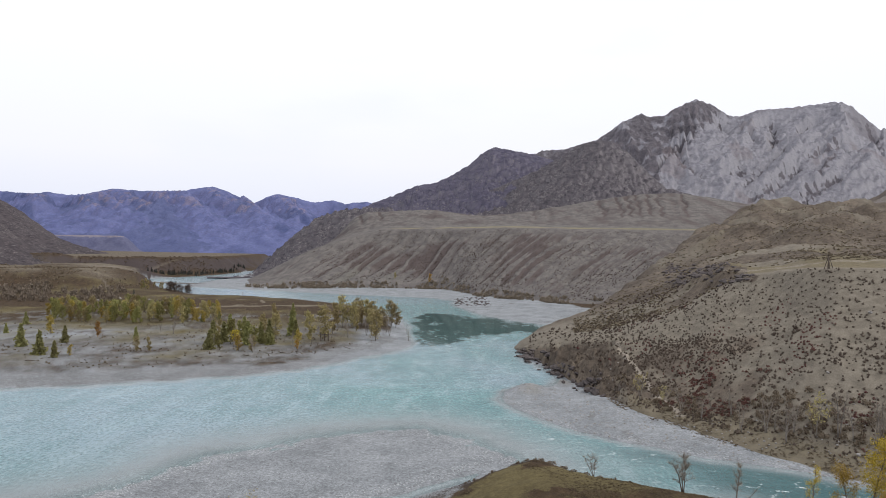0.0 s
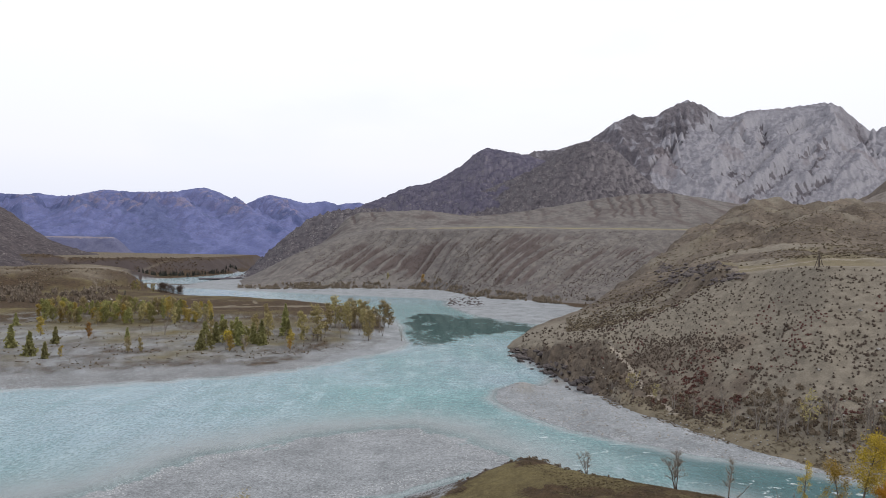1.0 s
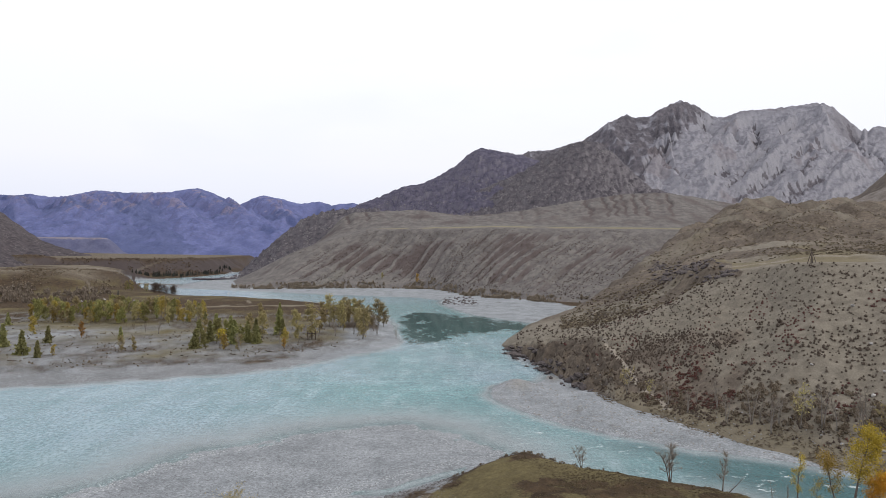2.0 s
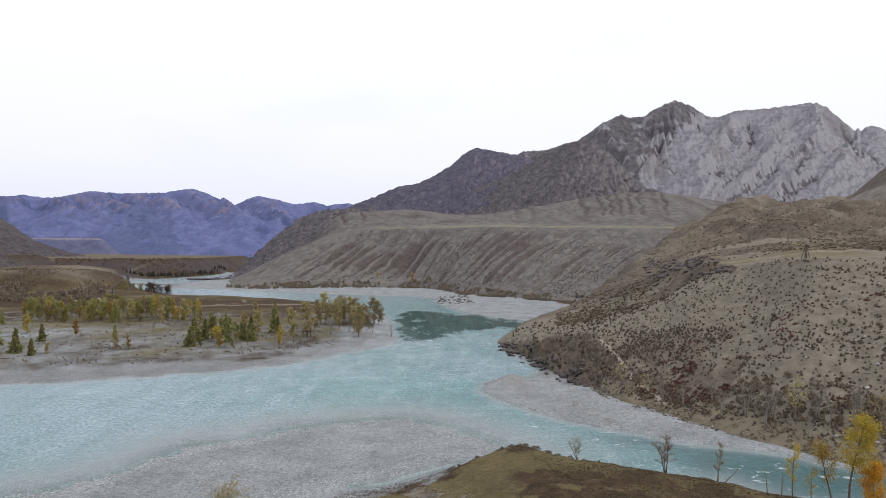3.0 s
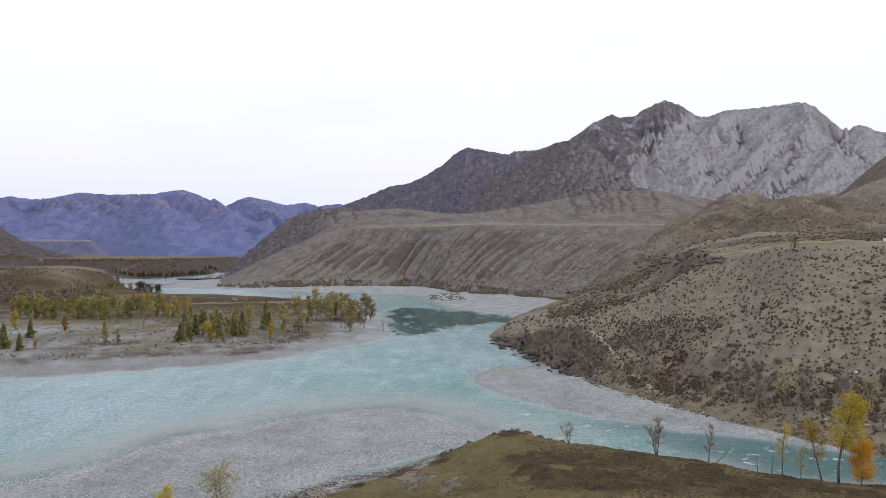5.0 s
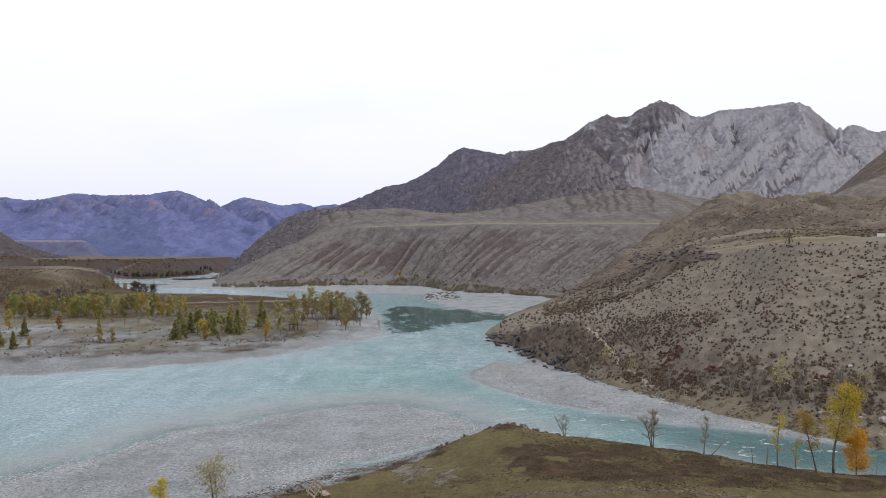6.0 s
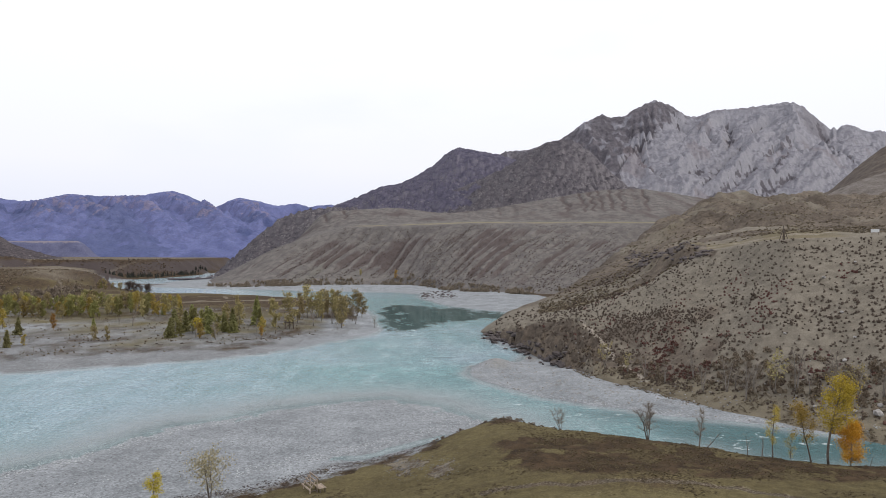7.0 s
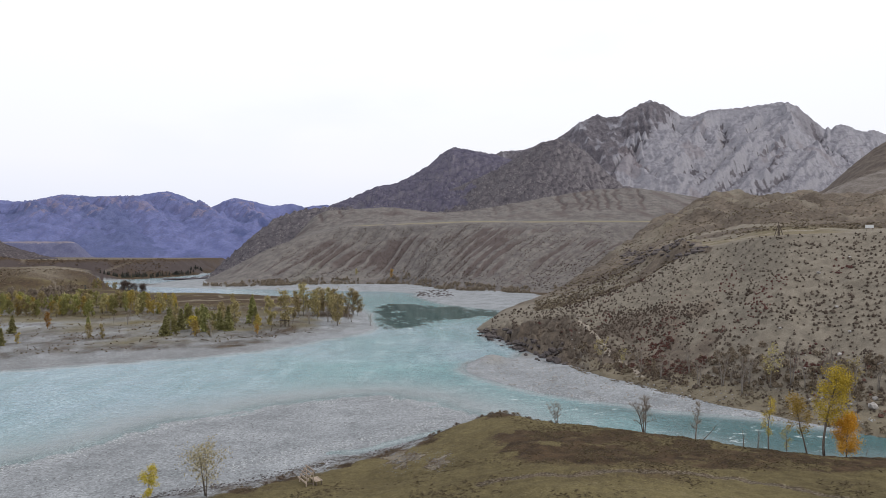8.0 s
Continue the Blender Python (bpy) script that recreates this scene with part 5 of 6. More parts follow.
for k, (x, y, h) in enumerate([(-123, 300, 6.7), (-131, 305, 4.5), (-72, 250, 7.5), (-25, 313, 8.1), (-15.5, 300, 6.0), (-122, 221, 2.3), (-176, 577, 5.0), (-90, 258, 6.5), (-83, 262, 7), (-62, 272, 6), (-43, 300, 9), (-36, 310, 8), (-28, 326, 9), (-140, 345, 7), (-155, 352, 6), (-118, 338, 6)]):
    plant("bare_tree", BARE[k % 2], x, y, h, "pale leafless tree on the gravel island", group=ISLE)
rng = np.random.default_rng(11)
DARK_BUSH = [broadleaf(390 + k, M_SHRUB, 4.2, 0.05, 700, 0.6, 16, 0.0, 2, M_BARK, 0.6) for k in range(2)]
for k in range(7):
    plant("dark_bush", DARK_BUSH[k % 2], -256 + 3.4 * k + rng.normal(0, 1), 608 + rng.normal(0, 4), rng.uniform(5, 8), "dense dark leafless bush by the far channel", "bush", "dark bushes by the channel")
for x, y, h in ((-283, 616, 9), (-276, 613, 10), (-262, 612, 7)):
    plant("birch_tree", LEAFY["olive"][k % 3], x, y, h, "olive-yellow birch beside the far channel", group=ISLE)
for k in range(95):
    u, v = rng.uniform(0, 1), rng.uniform(0, 1)
    y = 335 + 60 * v
    x = (-0.60 + 0.26 * u) * y
    c = ("green", "olive", "yellow", "green", "olive", "green", "green", "yellow", "olive")[rng.integers(9)]
    plant("birch_tree", LEAFY[c][k % 3], x, y, rng.uniform(6.0, 10.5), WORDS[c] + " in the island grove", group="grove on the island")
DARK_SPREAD = [conifer(336 + k, M_SPRUCE, 2.6 + 0.5 * k, 11, 34, 0.8, 0.03) for k in range(2)]
for k in range(120):
    t = rng.uniform(0, 1)
    t = t ** 1.4
    x, y = np.interp(t, (0, 0.25, 0.6, 1), (-416, -376, -371, -392)) + rng.normal(0, 3), np.interp(t, (0, 0.25, 0.6, 1), (948, 1010, 1140, 1300)) + rng.normal(0, 12)
    plant("spruce_tree", DARK_SPREAD[k % 2], x, y, rng.uniform(3.5, 7.5), "small dark spruce at the foot of the bank", group="spruces below the bank")

# bare stems and young trees at the foot of the hill
FOOT = "thin trees at the hill foot"
for k, (x, y, h, c) in enumerate([(71.2, 135.6, 8.6, ""), (66.8, 151.4, 7.0, ""), (65.4, 143.8, 7.0, ""), (76.5, 134, 9.0, "olive"), (79.6, 131.8, 10.0, ""), (52.2, 172.3, 7.4, "olive"),
                                  (71.5, 141, 5.0, ""), (64.6, 158, 4.5, ""), (84, 127, 8, ""), (88, 124, 7, "olive"), (74, 138, 6.5, ""), (69.5, 141, 8, ""), (61, 154, 6, ""), (58.5, 160, 6.5, ""), (81.5, 130, 7, ""), (86, 128, 9, ""), (91, 122, 7, ""), (77, 137, 5, "olive"), (56, 166, 5.5, "olive")]):
    plant("birch_tree" if c else "bare_tree", SPARSE[k % 2] if c else BARE[k % 2], x, y, h, "thin birch with a few dull leaves" if c else "thin pale leafless tree at the hill foot", group=FOOT)

for k, (x, y, h) in enumerate([(441, 846, 8), (447, 848, 10), (453, 846, 7), (470, 850, 9)]):
    plant("spruce_tree", DARK_NEEDLE[k % 2], x, y, h, "small dark spruce on the hill crest", group="spruces on the crest")

# shrubs
SHRUBS = [shrub_mesh(400 + k, M_SHRUB, 40, 0.26, 0, True) for k in range(4)]
RUSTY = [shrub_mesh(410 + k, M_RUST, 36, 0.27, 0, True) for k in range(2)]
BRUSH = [shrub_mesh(420 + k, M_BROWNBUSH, 64, 0.28) for k in range(3)]
FAR_BRUSH = [shrub_mesh(425 + k, M_FARBRUSH, 40, 0.4) for k in range(3)]
SMALL = [shrub_mesh(430 + k, M_SHRUB, 16, 0.58, 0) for k in range(3)]
HEATH = [shrub_mesh(450 + k, M_HEATH, 9, 0.8, 0) for k in range(3)]
HILLTOP = [shrub_mesh(460 + k, M_SCRUB, 7, 0.95, 0) for k in range(3)]
SMALL_BRUSH = [shrub_mesh(440 + k, M_BROWNBUSH, 12, 0.75, 0) for k in range(3)]
rng = np.random.default_rng(21)
a = rng.uniform(0.2, 0.85, 6000)
lo, hi = curve(a, HILL_FOOT, 0.02), curve(a, HILL_EDGE, 0.03)
s = rng.uniform(0.02, 1.0, 6000)
y = lo + (hi - lo) * s
x = a * y
keep = rng.uniform(0, 1, 6000) < 0.5 + 0.5 * fbm(x / 14, y / 18, 3, 451) + 0.3 * (s > 0.5) + 0.45 * (a < 0.45)
size = rng.uniform(0.24, 0.52, 6000) * np.where((rng.uniform(0, 1, 6000) < 0.07) & (s < 0.6), 1.7, 1)
spots = [tuple(float(q) for q in p) for p in np.stack([x, y, tops(x, y), size], -1)[keep][:3300]]
spots.sort(key=lambda p: p[1])
for k, (x, y, z, s) in enumerate(spots[:240]):
    rust = rng.uniform() < 0.16
    sh = new("shrub", (RUSTY[k % 2] if rust else SHRUBS[k % 4]))
    sh.matrix_basis = Matrix.LocRotScale((x, y, z - 0.05), Euler((0, 0, rng.uniform(0, 6.28))), (s, s, s * rng.uniform(0.8, 1.2)))
    tagged(sh, "low rust-red shrub on the bare slope" if rust else "low dark brown shrub on the bare slope", "shrub", "shrubs on the hill")
rest = spots[240:]
reds = [p for p in rest if float(fbm(np.array([p[0] / 20]), np.array([p[1] / 20]), 2, 453)[0]) > 0.42]
scatter("shrubs", SHRUBS, [p for p in rest if p not in reds], rng, "scattered dark low shrubs on the hillside", "shrubs")
scatter("rusty_shrubs", RUSTY, reds, rng, "scattered rust-red low shrubs on the hillside", "shrubs")


def strewn(count, a_lo, a_hi, near, far, size, seed, keep=None):
    g = np.random.default_rng(seed)
    a = g.uniform(a_lo, a_hi, count * 6)
    lo, hi = near(a) + 0 * a, far(a) + 0 * a
    y = lo + (hi - lo) * g.uniform(0, 1, count * 6)
    x = a * y
    if keep is not None:
        on = g.uniform(0, 1, count * 6) < keep(x, y)
        x, y = x[on], y[on]
    x, y = x[:count], y[:count]
    return np.stack([x, y, tops(x, y), g.uniform(*size, len(x))], -1).tolist()


def blotch(scale, seed, lift=0.3, gain=1.0):
    return lambda x, y: lift + gain * fbm(x / scale, y / scale, 3, seed)


foot_at, edge_at = (lambda a: curve(a, HILL_FOOT)), (lambda a: curve(a, HILL_EDGE))
scatter("thicket", BRUSH + SHRUBS[:1], strewn(240, 0.27, 0.82, lambda a: foot_at(a) + 3, lambda a: foot_at(a) + 17, (0.5, 1.1), 31, blotch(14, 461, 0.4)), rng,
        "leafless brown thicket along the foot of the hill", "bushes", 0, 1.3)
FOOT_SHRUB = [shrub_mesh(470 + k, M_SHRUB, 36, 0.27, 0, True) for k in range(3)]
scatter("foot_shrubs", FOOT_SHRUB, strewn(1700, 0.25, 0.8, lambda a: foot_at(a) + 4, lambda a: foot_at(a) + 34 + 16 * smooth(0.5 - a, 0, 0.08), (0.22, 0.5), 57, lambda x, y: blotch(16, 481, 0.45, 1.0)(x, y) * (1 - 0.75 * smooth(x / y, 0.45, 0.54))), rng,
        "dense dark brown shrubs on the lower slope", "shrubs", 0, 1.1)
FOOT_RUST = [shrub_mesh(475 + k, M_RUST, 50, 0.34, 0) for k in range(2)]
scatter("rust_brush", FOOT_RUST, strewn(170, 0.33, 0.5, lambda a: foot_at(a) + 6, lambda a: foot_at(a) + 28, (0.35, 0.8), 59, blotch(10, 483, 0.2, 1.4)), rng,
        "rust-red brush on the lower slope", "shrubs")
scatter("foot_litter", SMALL_BRUSH, strewn(1500, 0.25, 0.8, lambda a: foot_at(a) - 2.5, lambda a: foot_at(a) + 9, (0.15, 0.4), 63, blotch(8, 485, 0.4, 0.8)), rng,
        "dry brown grass tufts between gravel and thicket", "grass", 0, 0.6)
scatter("spur_shrubs", SHRUBS, strewn(380, 0.24, 0.44, lambda a: edge_at(a) - 6, lambda a: edge_at(a) + 95, (0.4, 0.75), 73, blotch(22, 493, 0.5, 0.7)), rng,
        "dark low shrubs behind the brink of the hill", "shrubs")
scatter("crag_scrub", SMALL, strewn(360, 0.13, 0.32, lambda a: foot_at(a) + 8, lambda a: edge_at(a) + 30, (0.3, 0.7), 33), rng, "dark scrub on the rocky river spur", "shrubs")
scatter("hilltop_scrub", HILLTOP, strewn(12500, 0.2, 0.85, lambda a: edge_at(a) + np.where(a < 0.45, 3, 26), lambda a: np.minimum(curve(a, HILL_TOP), 720), (0.3, 0.75), 35, lambda x, y: (0.5 + 0.9 * fbm(x / 60, y / 60, 3, 463)) * (1 - 0.6 * smooth(0.44 - x / y, 0, 0.05))), rng,
        "brown scrub on the upper hill", "shrubs", 0, 0.8)
terr_foot, terr_edge = (lambda a: curve(a, TERR_FOOT)), (lambda a: curve(a, TERR_EDGE))
scatter("terrace_scrub", SMALL, strewn(2600, 0.02, 0.32, lambda a: terr_foot(a) + 12, lambda a: terr_edge(a) - 4, (0.4, 0.75), 37, blotch(50, 465, 0.5)), rng,
        "dark dots of scrub on the terrace slope", "shrubs")
scatter("gully_scrub", SMALL, strewn(2400, -0.2, 0.1, lambda a: terr_foot(a) + 18, lambda a: terr_edge(a) - 4, (0.4, 0.85), 39,
                                     lambda x, y: smooth(furrows(x, y), 0.7, 0.5)), rng, "brown scrub in the terrace gullies", "shrubs")
scatter("bank_brush", FAR_BRUSH, strewn(900, -0.3, 0.24, lambda a: terr_foot(a) - 10, lambda a: terr_foot(a) + 18, (0.7, 2.0), 41, blotch(30, 467, 0.35)), rng,
        "brown brush along the far river bank", "bushes", 0, 1.4)
scatter("mound_brush", FAR_BRUSH, strewn(240, -0.80, -0.48, lambda a: 455, lambda a: 590, (1.6, 3.4), 43, blotch(40, 469, 0.45)), rng, "reddish brown brush below the grassy mound", "bushes", 0, 1.5)
scatter("bench_scrub", SMALL_BRUSH, strewn(1500, -0.62, -0.28, lambda a: 780, lambda a: 1180, (0.8, 1.9), 65, lambda x, y: (0.5 + 0.8 * fbm(x / 40, y / 40, 3, 487)) * (np.abs(inside(BENCH, x, y) + 20) < 34)), rng,
        "dark brown scrub on the face of the bench", "shrubs", 0, 0.7)
scatter("mound_scrub", SMALL_BRUSH, strewn(1300, -0.85, -0.46, lambda a: 500, lambda a: 760, (0.5, 1.5), 67, lambda x, y: (0.35 + 1.0 * fbm(x / 45, y / 45, 3, 489)) * (inside(MOUND, x, y) > -80)), rng,
        "dark brown scrub on the grassy mound", "shrubs", 0, 0.7)
scatter("island_scrub", SMALL_BRUSH, strewn(1300, -0.85, -0.1, lambda a: 215, lambda a: 430, (0.2, 0.5), 45, lambda x, y: np.where(inside(ISLAND, x, y) < 16, 0, blotch(25, 471, 0.4)(x, y))), rng,
        "dry low scrub on the island", "shrubs")
scatter("bank_tussocks", HEATH, strewn(11000, -0.25, 0.85, lambda a: 60, lambda a: 118, (0.1, 0.27), 47, lambda x, y: np.where(inside(NEAR_BANK, x, y) < 1, 0, blotch(9, 473, 0.02, 0.6)(x, y) + 0.45 * smooth(x + 3 * fbm(x / 8, y / 8, 2, 475), 14, 26) * smooth(y, 78, 84))), rng,
        "small dry tussocks on the near bank", "grass", 0.05, 0.28)
scatter("edge_tufts", BRUSH, strewn(170, -0.22, 0.16, lambda a: 90, lambda a: 124, (0.2, 0.55), 71, lambda x, y: 1.0 * (np.abs(inside(NEAR_BANK, x, y) - 2.6 - 2.5 * smooth(4 - x, 0, 10)) < 1.2) * (fbm(x / 4, y / 4, 3, 491) > 0.0)), rng,
        "dark tufts along the gravelly edge of the bank", "bushes")
scatter("bank_edge_brush", BRUSH, [(x, y, top_z(x, y), rng.uniform(0.35, 0.7)) for x, y in [(15 + 0.6 * k + rng.normal(0, 0.5), 120.5 - 0.35 * k + rng.normal(0, 0.4)) for k in range(34)]], rng,
        "low brown brush along the bank edge", "bushes")
for x, y, s, m in ((-14, 700, 3.6, "orange"), (-52, 712, 2.6, "olive")):
    plant("autumn_bush", LEAFY[m][1], x, y, 2.6 * s, "lone orange autumn tree on the terrace slope")


# ---- stones, driftwood ----
def stone_mesh(seed, material):
    bm = bmesh.new()
    bmesh.ops.create_icosphere(bm, subdivisions=1, radius=0.5)
    g = np.random.default_rng(seed)
    for v in bm.verts:
        v.co *= g.uniform(0.62, 1.25)
        v.co.z *= 0.62
    me = bpy.data.meshes.new("stone")
    bm.to_mesh(me)
    bm.free()
    me.materials.append(material)
    return me


STONES, DARK_STONES = [stone_mesh(500 + k, M_STONE) for k in range(3)], [stone_mesh(510 + k, M_DARKSTONE) for k in range(3)]
GREY_STONES = [stone_mesh(515 + k, M_COBBLE) for k in range(3)]
on_bar = lambda x, y: np.where((inside(NEAR_BAR, x, y) < -3) | (inside(NEAR_BANK, x, y) > -0.6), 0, 0.8)
scatter("cobbles", GREY_STONES, strewn(1500, -0.65, 0.07, lambda a: 86, lambda a: 150, (0.12, 0.34), 51, on_bar), rng, "grey cobbles strewn on the gravel bar", "stones")
WHITE_STONES = [stone_mesh(530 + k, M_WHITE_STONE) for k in range(3)]
scatter("pale_cobbles", WHITE_STONES, strewn(3300, -0.65, 0.12, lambda a: 86, lambda a: 152, (0.12, 0.34), 53, lambda x, y: (0.012 + 0.9 * (np.abs(inside(NEAR_BAR, x, y) - 1.4) < 2.6) + 0.7 * (np.abs(inside(NEAR_BANK, x, y) + 6.0) < 1.8) * (x > -26) + 0.5 * (np.hypot((x - 6) / 6, (y - 134) / 6) < 1)) * (inside(NEAR_BANK, x, y) < -0.6) * (inside(NEAR_BAR, x, y) > -1.5)), rng, "pale cobbles strewn on the gravel bar", "stones")
scatter("fan_stones", GREY_STONES, strewn(700, -0.04, 0.08, lambda a: 88, lambda a: 107, (0.06, 0.2), 75, lambda x, y: 0.9 * np.exp(-(np.minimum(np.hypot(x + 0.2, (y - 98) / 2), 0.6 + np.hypot(x - 4.6, (y - 93) / 1.6)) / 2.4) ** 2)), rng, "grey stones of a small gravel fan on the bank", "stones")
on_right = lambda x, y: 1.0 * (np.abs(inside(RIGHT, x, y) - 11) < 11)
scatter("dark_cobbles", DARK_STONES, strewn(3600, -0.65, 0.04, lambda a: 70, lambda a: 125, (0.12, 0.36), 61, lambda x, y: 1.0 * (np.abs(inside(NEAR_BANK, x, y) - 1.2) < 1.6)), rng,
        "dark wet shingle along the foot of the bank", "stones")
scatter("bar_cobbles", STONES, strewn(500, 0.1, 0.72, lambda a: np.where(a > 0.4, 118, 140), lambda a: 200, (0.25, 0.7), 55, on_right), rng, "pale cobbles on the gravel bar below the hill", "stones")
scatter("rim_cobbles", WHITE_STONES, strewn(1300, 0.08, 0.75, lambda a: np.where(a > 0.4, 110, 135), lambda a: 195, (0.15, 0.42), 69, lambda x, y: 1.0 * (np.abs(inside(RIGHT, x, y) - 0.9) < 1.3)), rng, "pale cobbles along the edge of the gravel bar", "stones")
for k, (x, y, s) in enumerate([(87, 118, 2.4), (89, 120, 1.5), (84.5, 121, 1.2), (93, 136, 1.3), (98, 140, 1.0), (102, 150, 1.1), (108, 166, 1.3), (118, 168, 1.0), (88, 150, 1.0), (96, 128, 1.6), (80, 126, 1.1), (104, 133, 1.2)]):
    st = new("boulder", STONES[k % 3])
    st.matrix_basis = Matrix.LocRotScale((x, y, top_z(x, y) + 0.12 * s), Euler((0.1 * k, 0.2, k)), (s, s * 0.8, s))
    tagged(st, "pale weathered boulder on the slope", "boulder", "boulders on the hill")
scatter("shore_rocks", DARK_STONES, [(x, y, max(top_z(x, y), 0.0), k) for x, y, k in [(10 + 28 * u, 495 + 85 * v, 1.2 + 2.2 * ((7 * u + 3 * v) % 1)) for u, v in rng.uniform(0, 1, (110, 2))]], rng, "dark rocks along the far river shore", "rocks", 0, 0.7)
scatter("ledge_rocks", DARK_STONES, strewn(260, 0.3, 0.5, lambda a: 215, lambda a: 440, (1.6, 4.0), 77, lambda x, y: 1.0 * (inside(HILL_ROCKS, x, y) > -1)), rng, "dark broken rock ledge on the hill's shoulder", "rocks", 0, 0.8)
for k in range(96):
    t = rng.uniform(0, 1)
    px, py = np.interp(t, (0, 0.35, 0.6, 1), (32, 34, 39.5, 46)), np.interp(t, (0, 0.35, 0.6, 1), (270, 250, 220, 189))
    px, py, s = px + rng.normal(0.2, 1.9), py + rng.normal(0, 3.5), rng.uniform(1.2, 3.6)
    st = new("boulder", DARK_STONES[k % 3])
    st.matrix_basis = Matrix.LocRotScale((px, py, max(top_z(px, py), -0.5) + 0.1 * s), Euler((rng.uniform(-0.4, 0.4), rng.uniform(-0.4, 0.4), rng.uniform(0, 6))), (s * 1.3, s * 0.8, s * rng.uniform(0.6, 1.2)))
    tagged(st, "dark angular boulder at the water's edge", "boulder", "boulders at the river spur")
for k in range(7):
    px, py, s = -252 + 9 * k + rng.normal(0, 2), 488 + rng.normal(0, 6), rng.uniform(1.0, 2.2)
    st = new("boulder", STONES[k % 3])
    st.matrix_basis = Matrix.LocRotScale((px, py, top_z(px, py) + 0.2 * s), Euler((0, 0, k)), (s * 1.6, s, s))
    tagged(st, "pale boulder below the grassy mound", "boulder", "pale boulders by the mound")


def log_mesh(seed):
    g = np.random.default_rng(seed)
    b = Build()
    line = wander(g, (-1, 0, 0.1), (1, 0, 0.0), 2, 5, 0.07)
    b.tube(line, np.linspace(0.055, 0.03, 6), 6)
    for _ in range(3):
        p = line[g.integers(1, 5)]
        b.tube([p, p + (0.25, g.uniform(-0.35, 0.35), 0.22)], (0.022, 0.008), 4)
    return b.mesh("driftwood_log", M_DARKTIMBER, True)


LOGS = [log_mesh(520 + k) for k in range(3)]
for k, (x, y, s) in enumerate([(-94, 234, 3), (-88, 238, 4), (-80, 240, 3.5), (-72, 243, 4), (-66, 250, 3), (-60, 252, 4.5), (-56, 256, 3), (-108, 232, 2.5), (-122, 226, 3.5), (-140, 224, 4), (-45, 262, 3), (-38, 270, 3.5), (62, 152, 3.4), (67, 147, 2.6), (59, 165, 3.0)]):
    lg = new("driftwood_log", LOGS[k % 3])
    lg.matrix_basis = Matrix.LocRotScale((x, y, top_z(x, y) + 0.05), Euler((0, 0, rng.uniform(-0.6, 0.6))), (s / 2, s / 2, s / 1.5))
    tagged(lg, "dark stranded driftwood log with broken branches", "driftwood", "driftwood on the shores")


# ---- made things ----
def beam(name, a, b, wide, thick, material, parent, label=""):
    a, b = Vector(a), Vector(b)
    m = Matrix.Translation((a + b) / 2) @ (b - a).to_track_quat("Z", "Y").to_matrix().to_4x4()
    bld = Build()
    bld.box(m, (wide, thick, (b - a).length))
    me = bld.mesh(name, material)
    bm = bmesh.new()
    bm.from_mesh(me)
    bmesh.ops.bevel(bm, geom=bm.edges[:], offset=min(wide, thick) * 0.15, segments=1, affect="EDGES")
    bm.to_mesh(me)
    bm.free()
    return part(name, me, parent, label)


def timber_rack(x, y, turn):
    """A steep slatted panel on legs, with a low plank deck beside its tall side."""
    root = new("timber_rack")
    root.matrix_basis = pose(x, y, top_z(x, y) - 0.05, 0, 0, turn)
    for px in (-1.2, 1.2):
        beam("leg", (px, -0.5, 0), (px, -0.5, 0.75), 0.13, 0.13, M_TIMBER, root)
        beam("leg", (px, 0.5, 0), (px, 0.5, 1.95), 0.13, 0.13, M_TIMBER, root)
        beam("rafter", (px, -0.62, 0.5), (px, 0.58, 2.0), 0.1, 0.12, M_TIMBER, root)
        beam("rail", (px, -0.5, 0.35), (px, 0.5, 0.35), 0.09, 0.09, M_DARKTIMBER, root)
    for k in range(5):
        t = k / 4
        beam("slat", (-1.5, -0.6 + 1.1 * t, 0.62 + 1.38 * t), (1.5, -0.6 + 1.1 * t, 0.62 + 1.38 * t), 0.12, 0.22, M_TIMBER, root)
    for k in range(4):
        beam("deck_plank", (-0.3, 0.75 + 0.27 * k, 0.6), (1.6, 0.75 + 0.27 * k, 0.6), 0.24, 0.07, M_TIMBER, root)
    for px, py in ((-0.2, 0.8), (1.5, 0.8), (-0.2, 1.5), (1.5, 1.5)):
        beam("deck_post", (px, py, 0), (px, py, 0.57), 0.11, 0.11, M_DARKTIMBER, root)
    return tagged(root, "steep slatted pale timber rack with a low plank deck", "wooden rack")


timber_rack(-13.2, 90.2, -60)


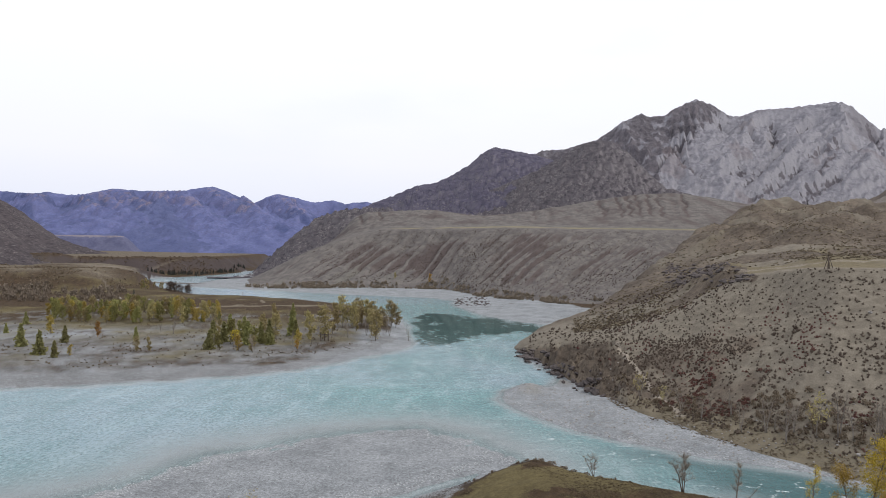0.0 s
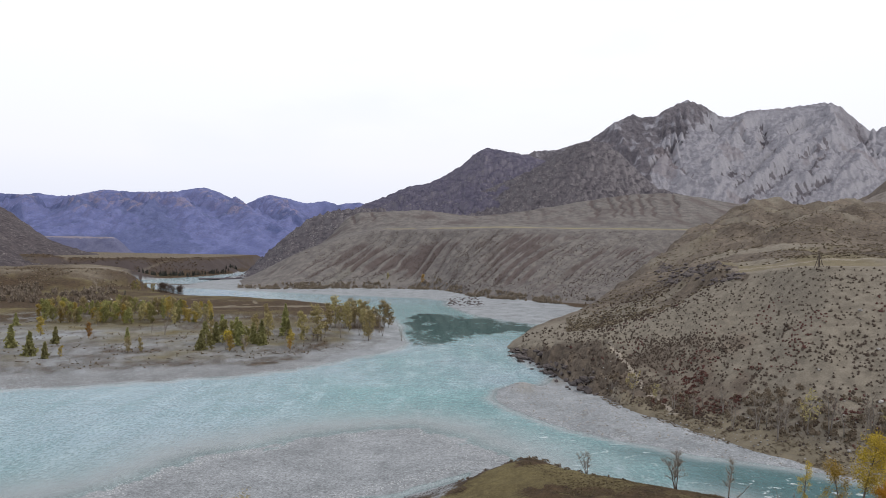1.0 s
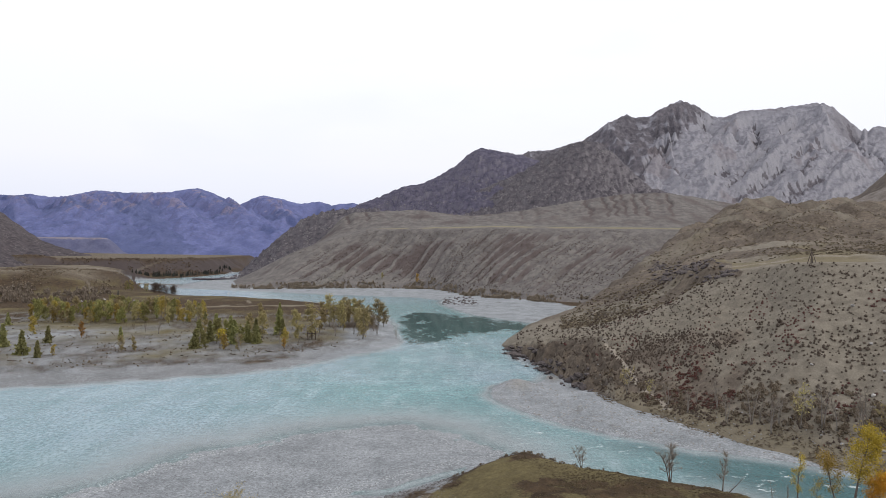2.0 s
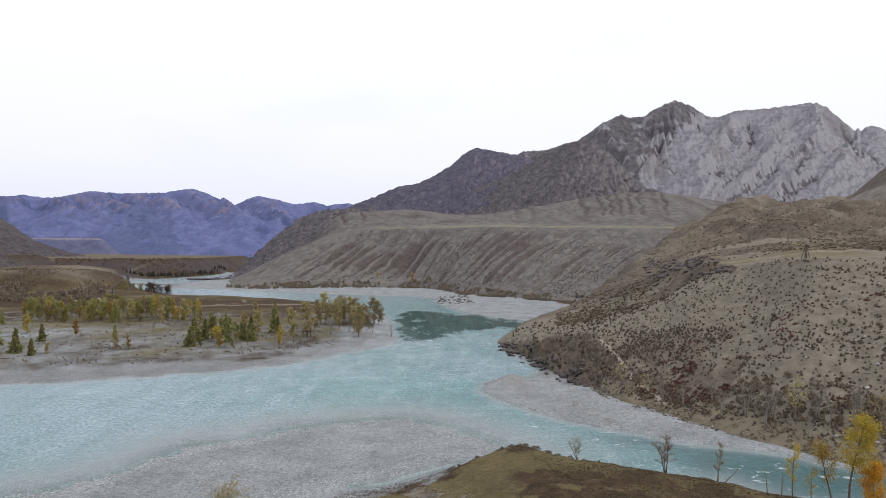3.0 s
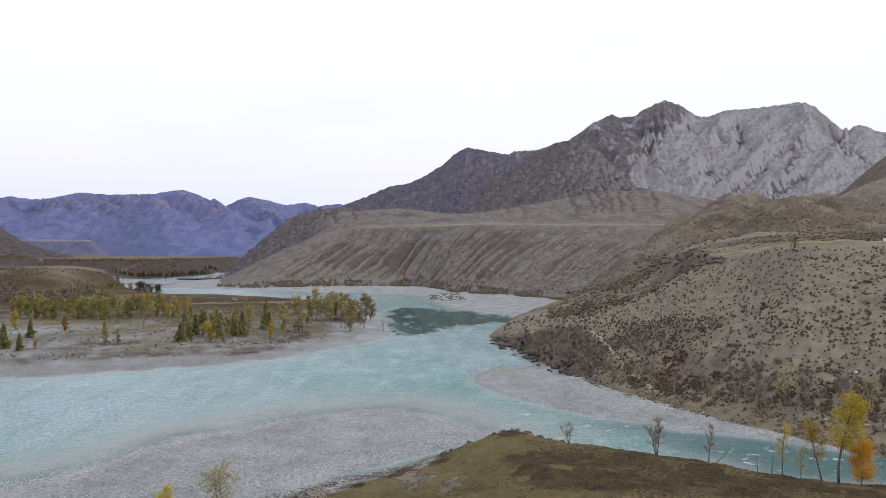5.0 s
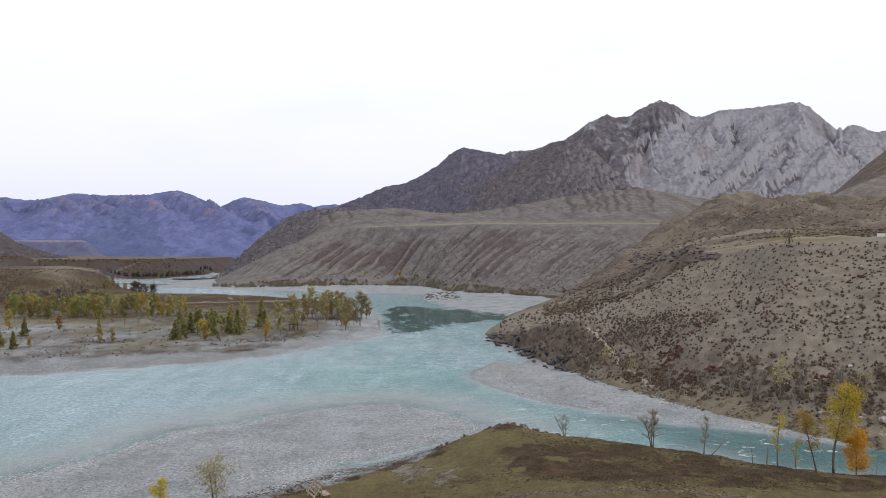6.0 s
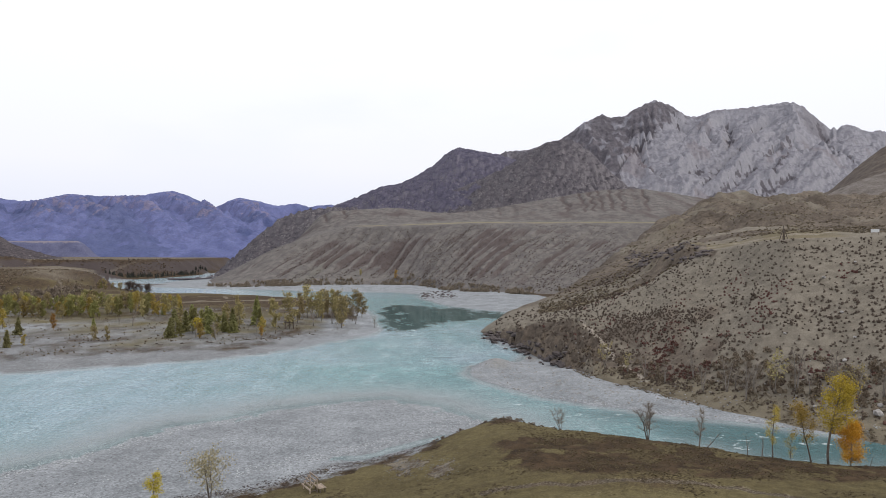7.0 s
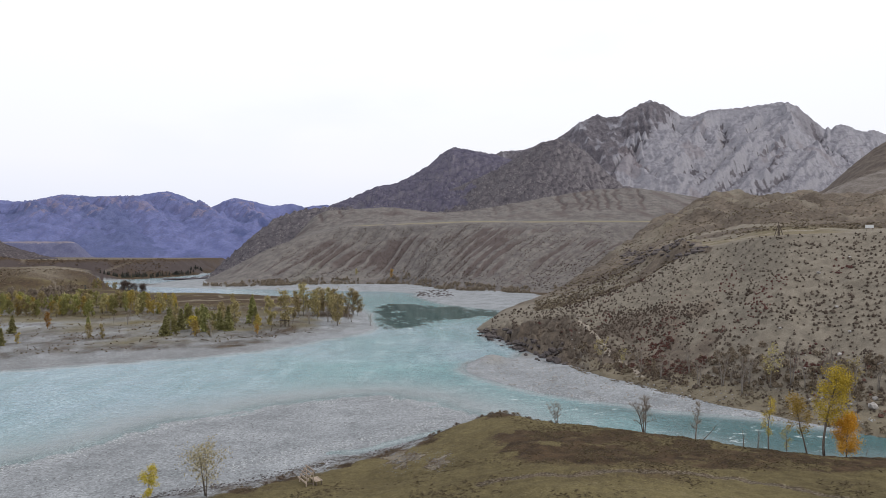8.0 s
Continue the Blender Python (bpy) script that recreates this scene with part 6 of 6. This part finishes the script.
def timber_tower(x, y, turn):
    root = new("timber_tower")
    root.matrix_basis = pose(x, y, top_z(x, y) - 0.1, 0, 0, turn) @ Matrix.Scale(0.8, 4)
    feet = [(1.5 * math.cos(t), 1.5 * math.sin(t)) for t in (0.5, 2.1, 3.6, 5.2)]
    for fx, fy in feet:
        beam("leg", (fx, fy, 0), (fx * 0.12, fy * 0.12, 4.3), 0.2, 0.2, M_DARKTIMBER, root)
    for (ax, ay), (bx, by) in zip(feet, feet[1:] + feet[:1]):
        beam("brace", (ax * 0.7, ay * 0.7, 1.5), (bx * 0.7, by * 0.7, 1.5), 0.14, 0.12, M_DARKTIMBER, root)
    beam("mast", (0, 0, 0), (0, 0, 5.4), 0.22, 0.22, M_DARKTIMBER, root)
    for fx, fy in ((2.1, -0.4), (-2.1, -0.2), (0.9, -1.2)):
        beam("stay", (fx, fy, 0), (fx * 0.45, fy * 0.45, 2.2), 0.16, 0.16, M_TIMBER, root, "pale leaning timber stay")
    return tagged(root, "dark weathered timber pyramid tower on the meadow", "tower")


timber_tower(112.6, 192, 20)


def sign_board(x, y, turn):
    root = new("sign_board")
    root.matrix_basis = pose(x, y, top_z(x, y) - 0.1, 0, 0, turn)
    beam("panel", (-1.05, 0, 1.35), (1.05, 0, 1.35), 0.06, 0.95, M_WHITE, root)
    for px in (-0.8, 0.8):
        beam("post", (px, 0.08, 0), (px, 0.08, 1.9), 0.1, 0.1, M_DARKTIMBER, root, "dark timber post")
    return tagged(root, "white blank board on two dark posts", "sign")


sign_board(135.9, 185, -36)


def wooden_stand(x, y, turn):
    """A tall open frame of rough posts with a platform."""
    root = new("wooden_stand")
    root.matrix_basis = pose(x, y, top_z(x, y) - 0.1, 0, 0, turn) @ Matrix.Scale(0.78, 4)
    posts = [(-2.2, -1.2), (0, -1.3), (2.2, -1.1), (-2.1, 1.2), (2.2, 1.2)]
    for k, (px, py) in enumerate(posts):
        beam("post", (px, py, 0), (px * 0.93, py * 0.9, 5.0 - 0.4 * (k % 2)), 0.3, 0.3, M_DARKTIMBER, root)
    for py in (-1.2, 1.1):
        beam("crossbeam", (-2.6, py, 3.6), (2.6, py, 3.7), 0.26, 0.26, M_DARKTIMBER, root)
        beam("brace", (-2.1, py, 0.6), (2.1, py, 3.4), 0.16, 0.16, M_DARKTIMBER, root)
    for k in range(6):
        beam("platform_plank", (-2.5 + 0.95 * k, -1.5, 3.9), (-2.5 + 0.95 * k, 1.4, 3.9), 0.8, 0.1, M_DARKTIMBER, root)
    return tagged(root, "dark open timber stand with a plank platform", "stand")


wooden_stand(-51.0, 284.0, 15)
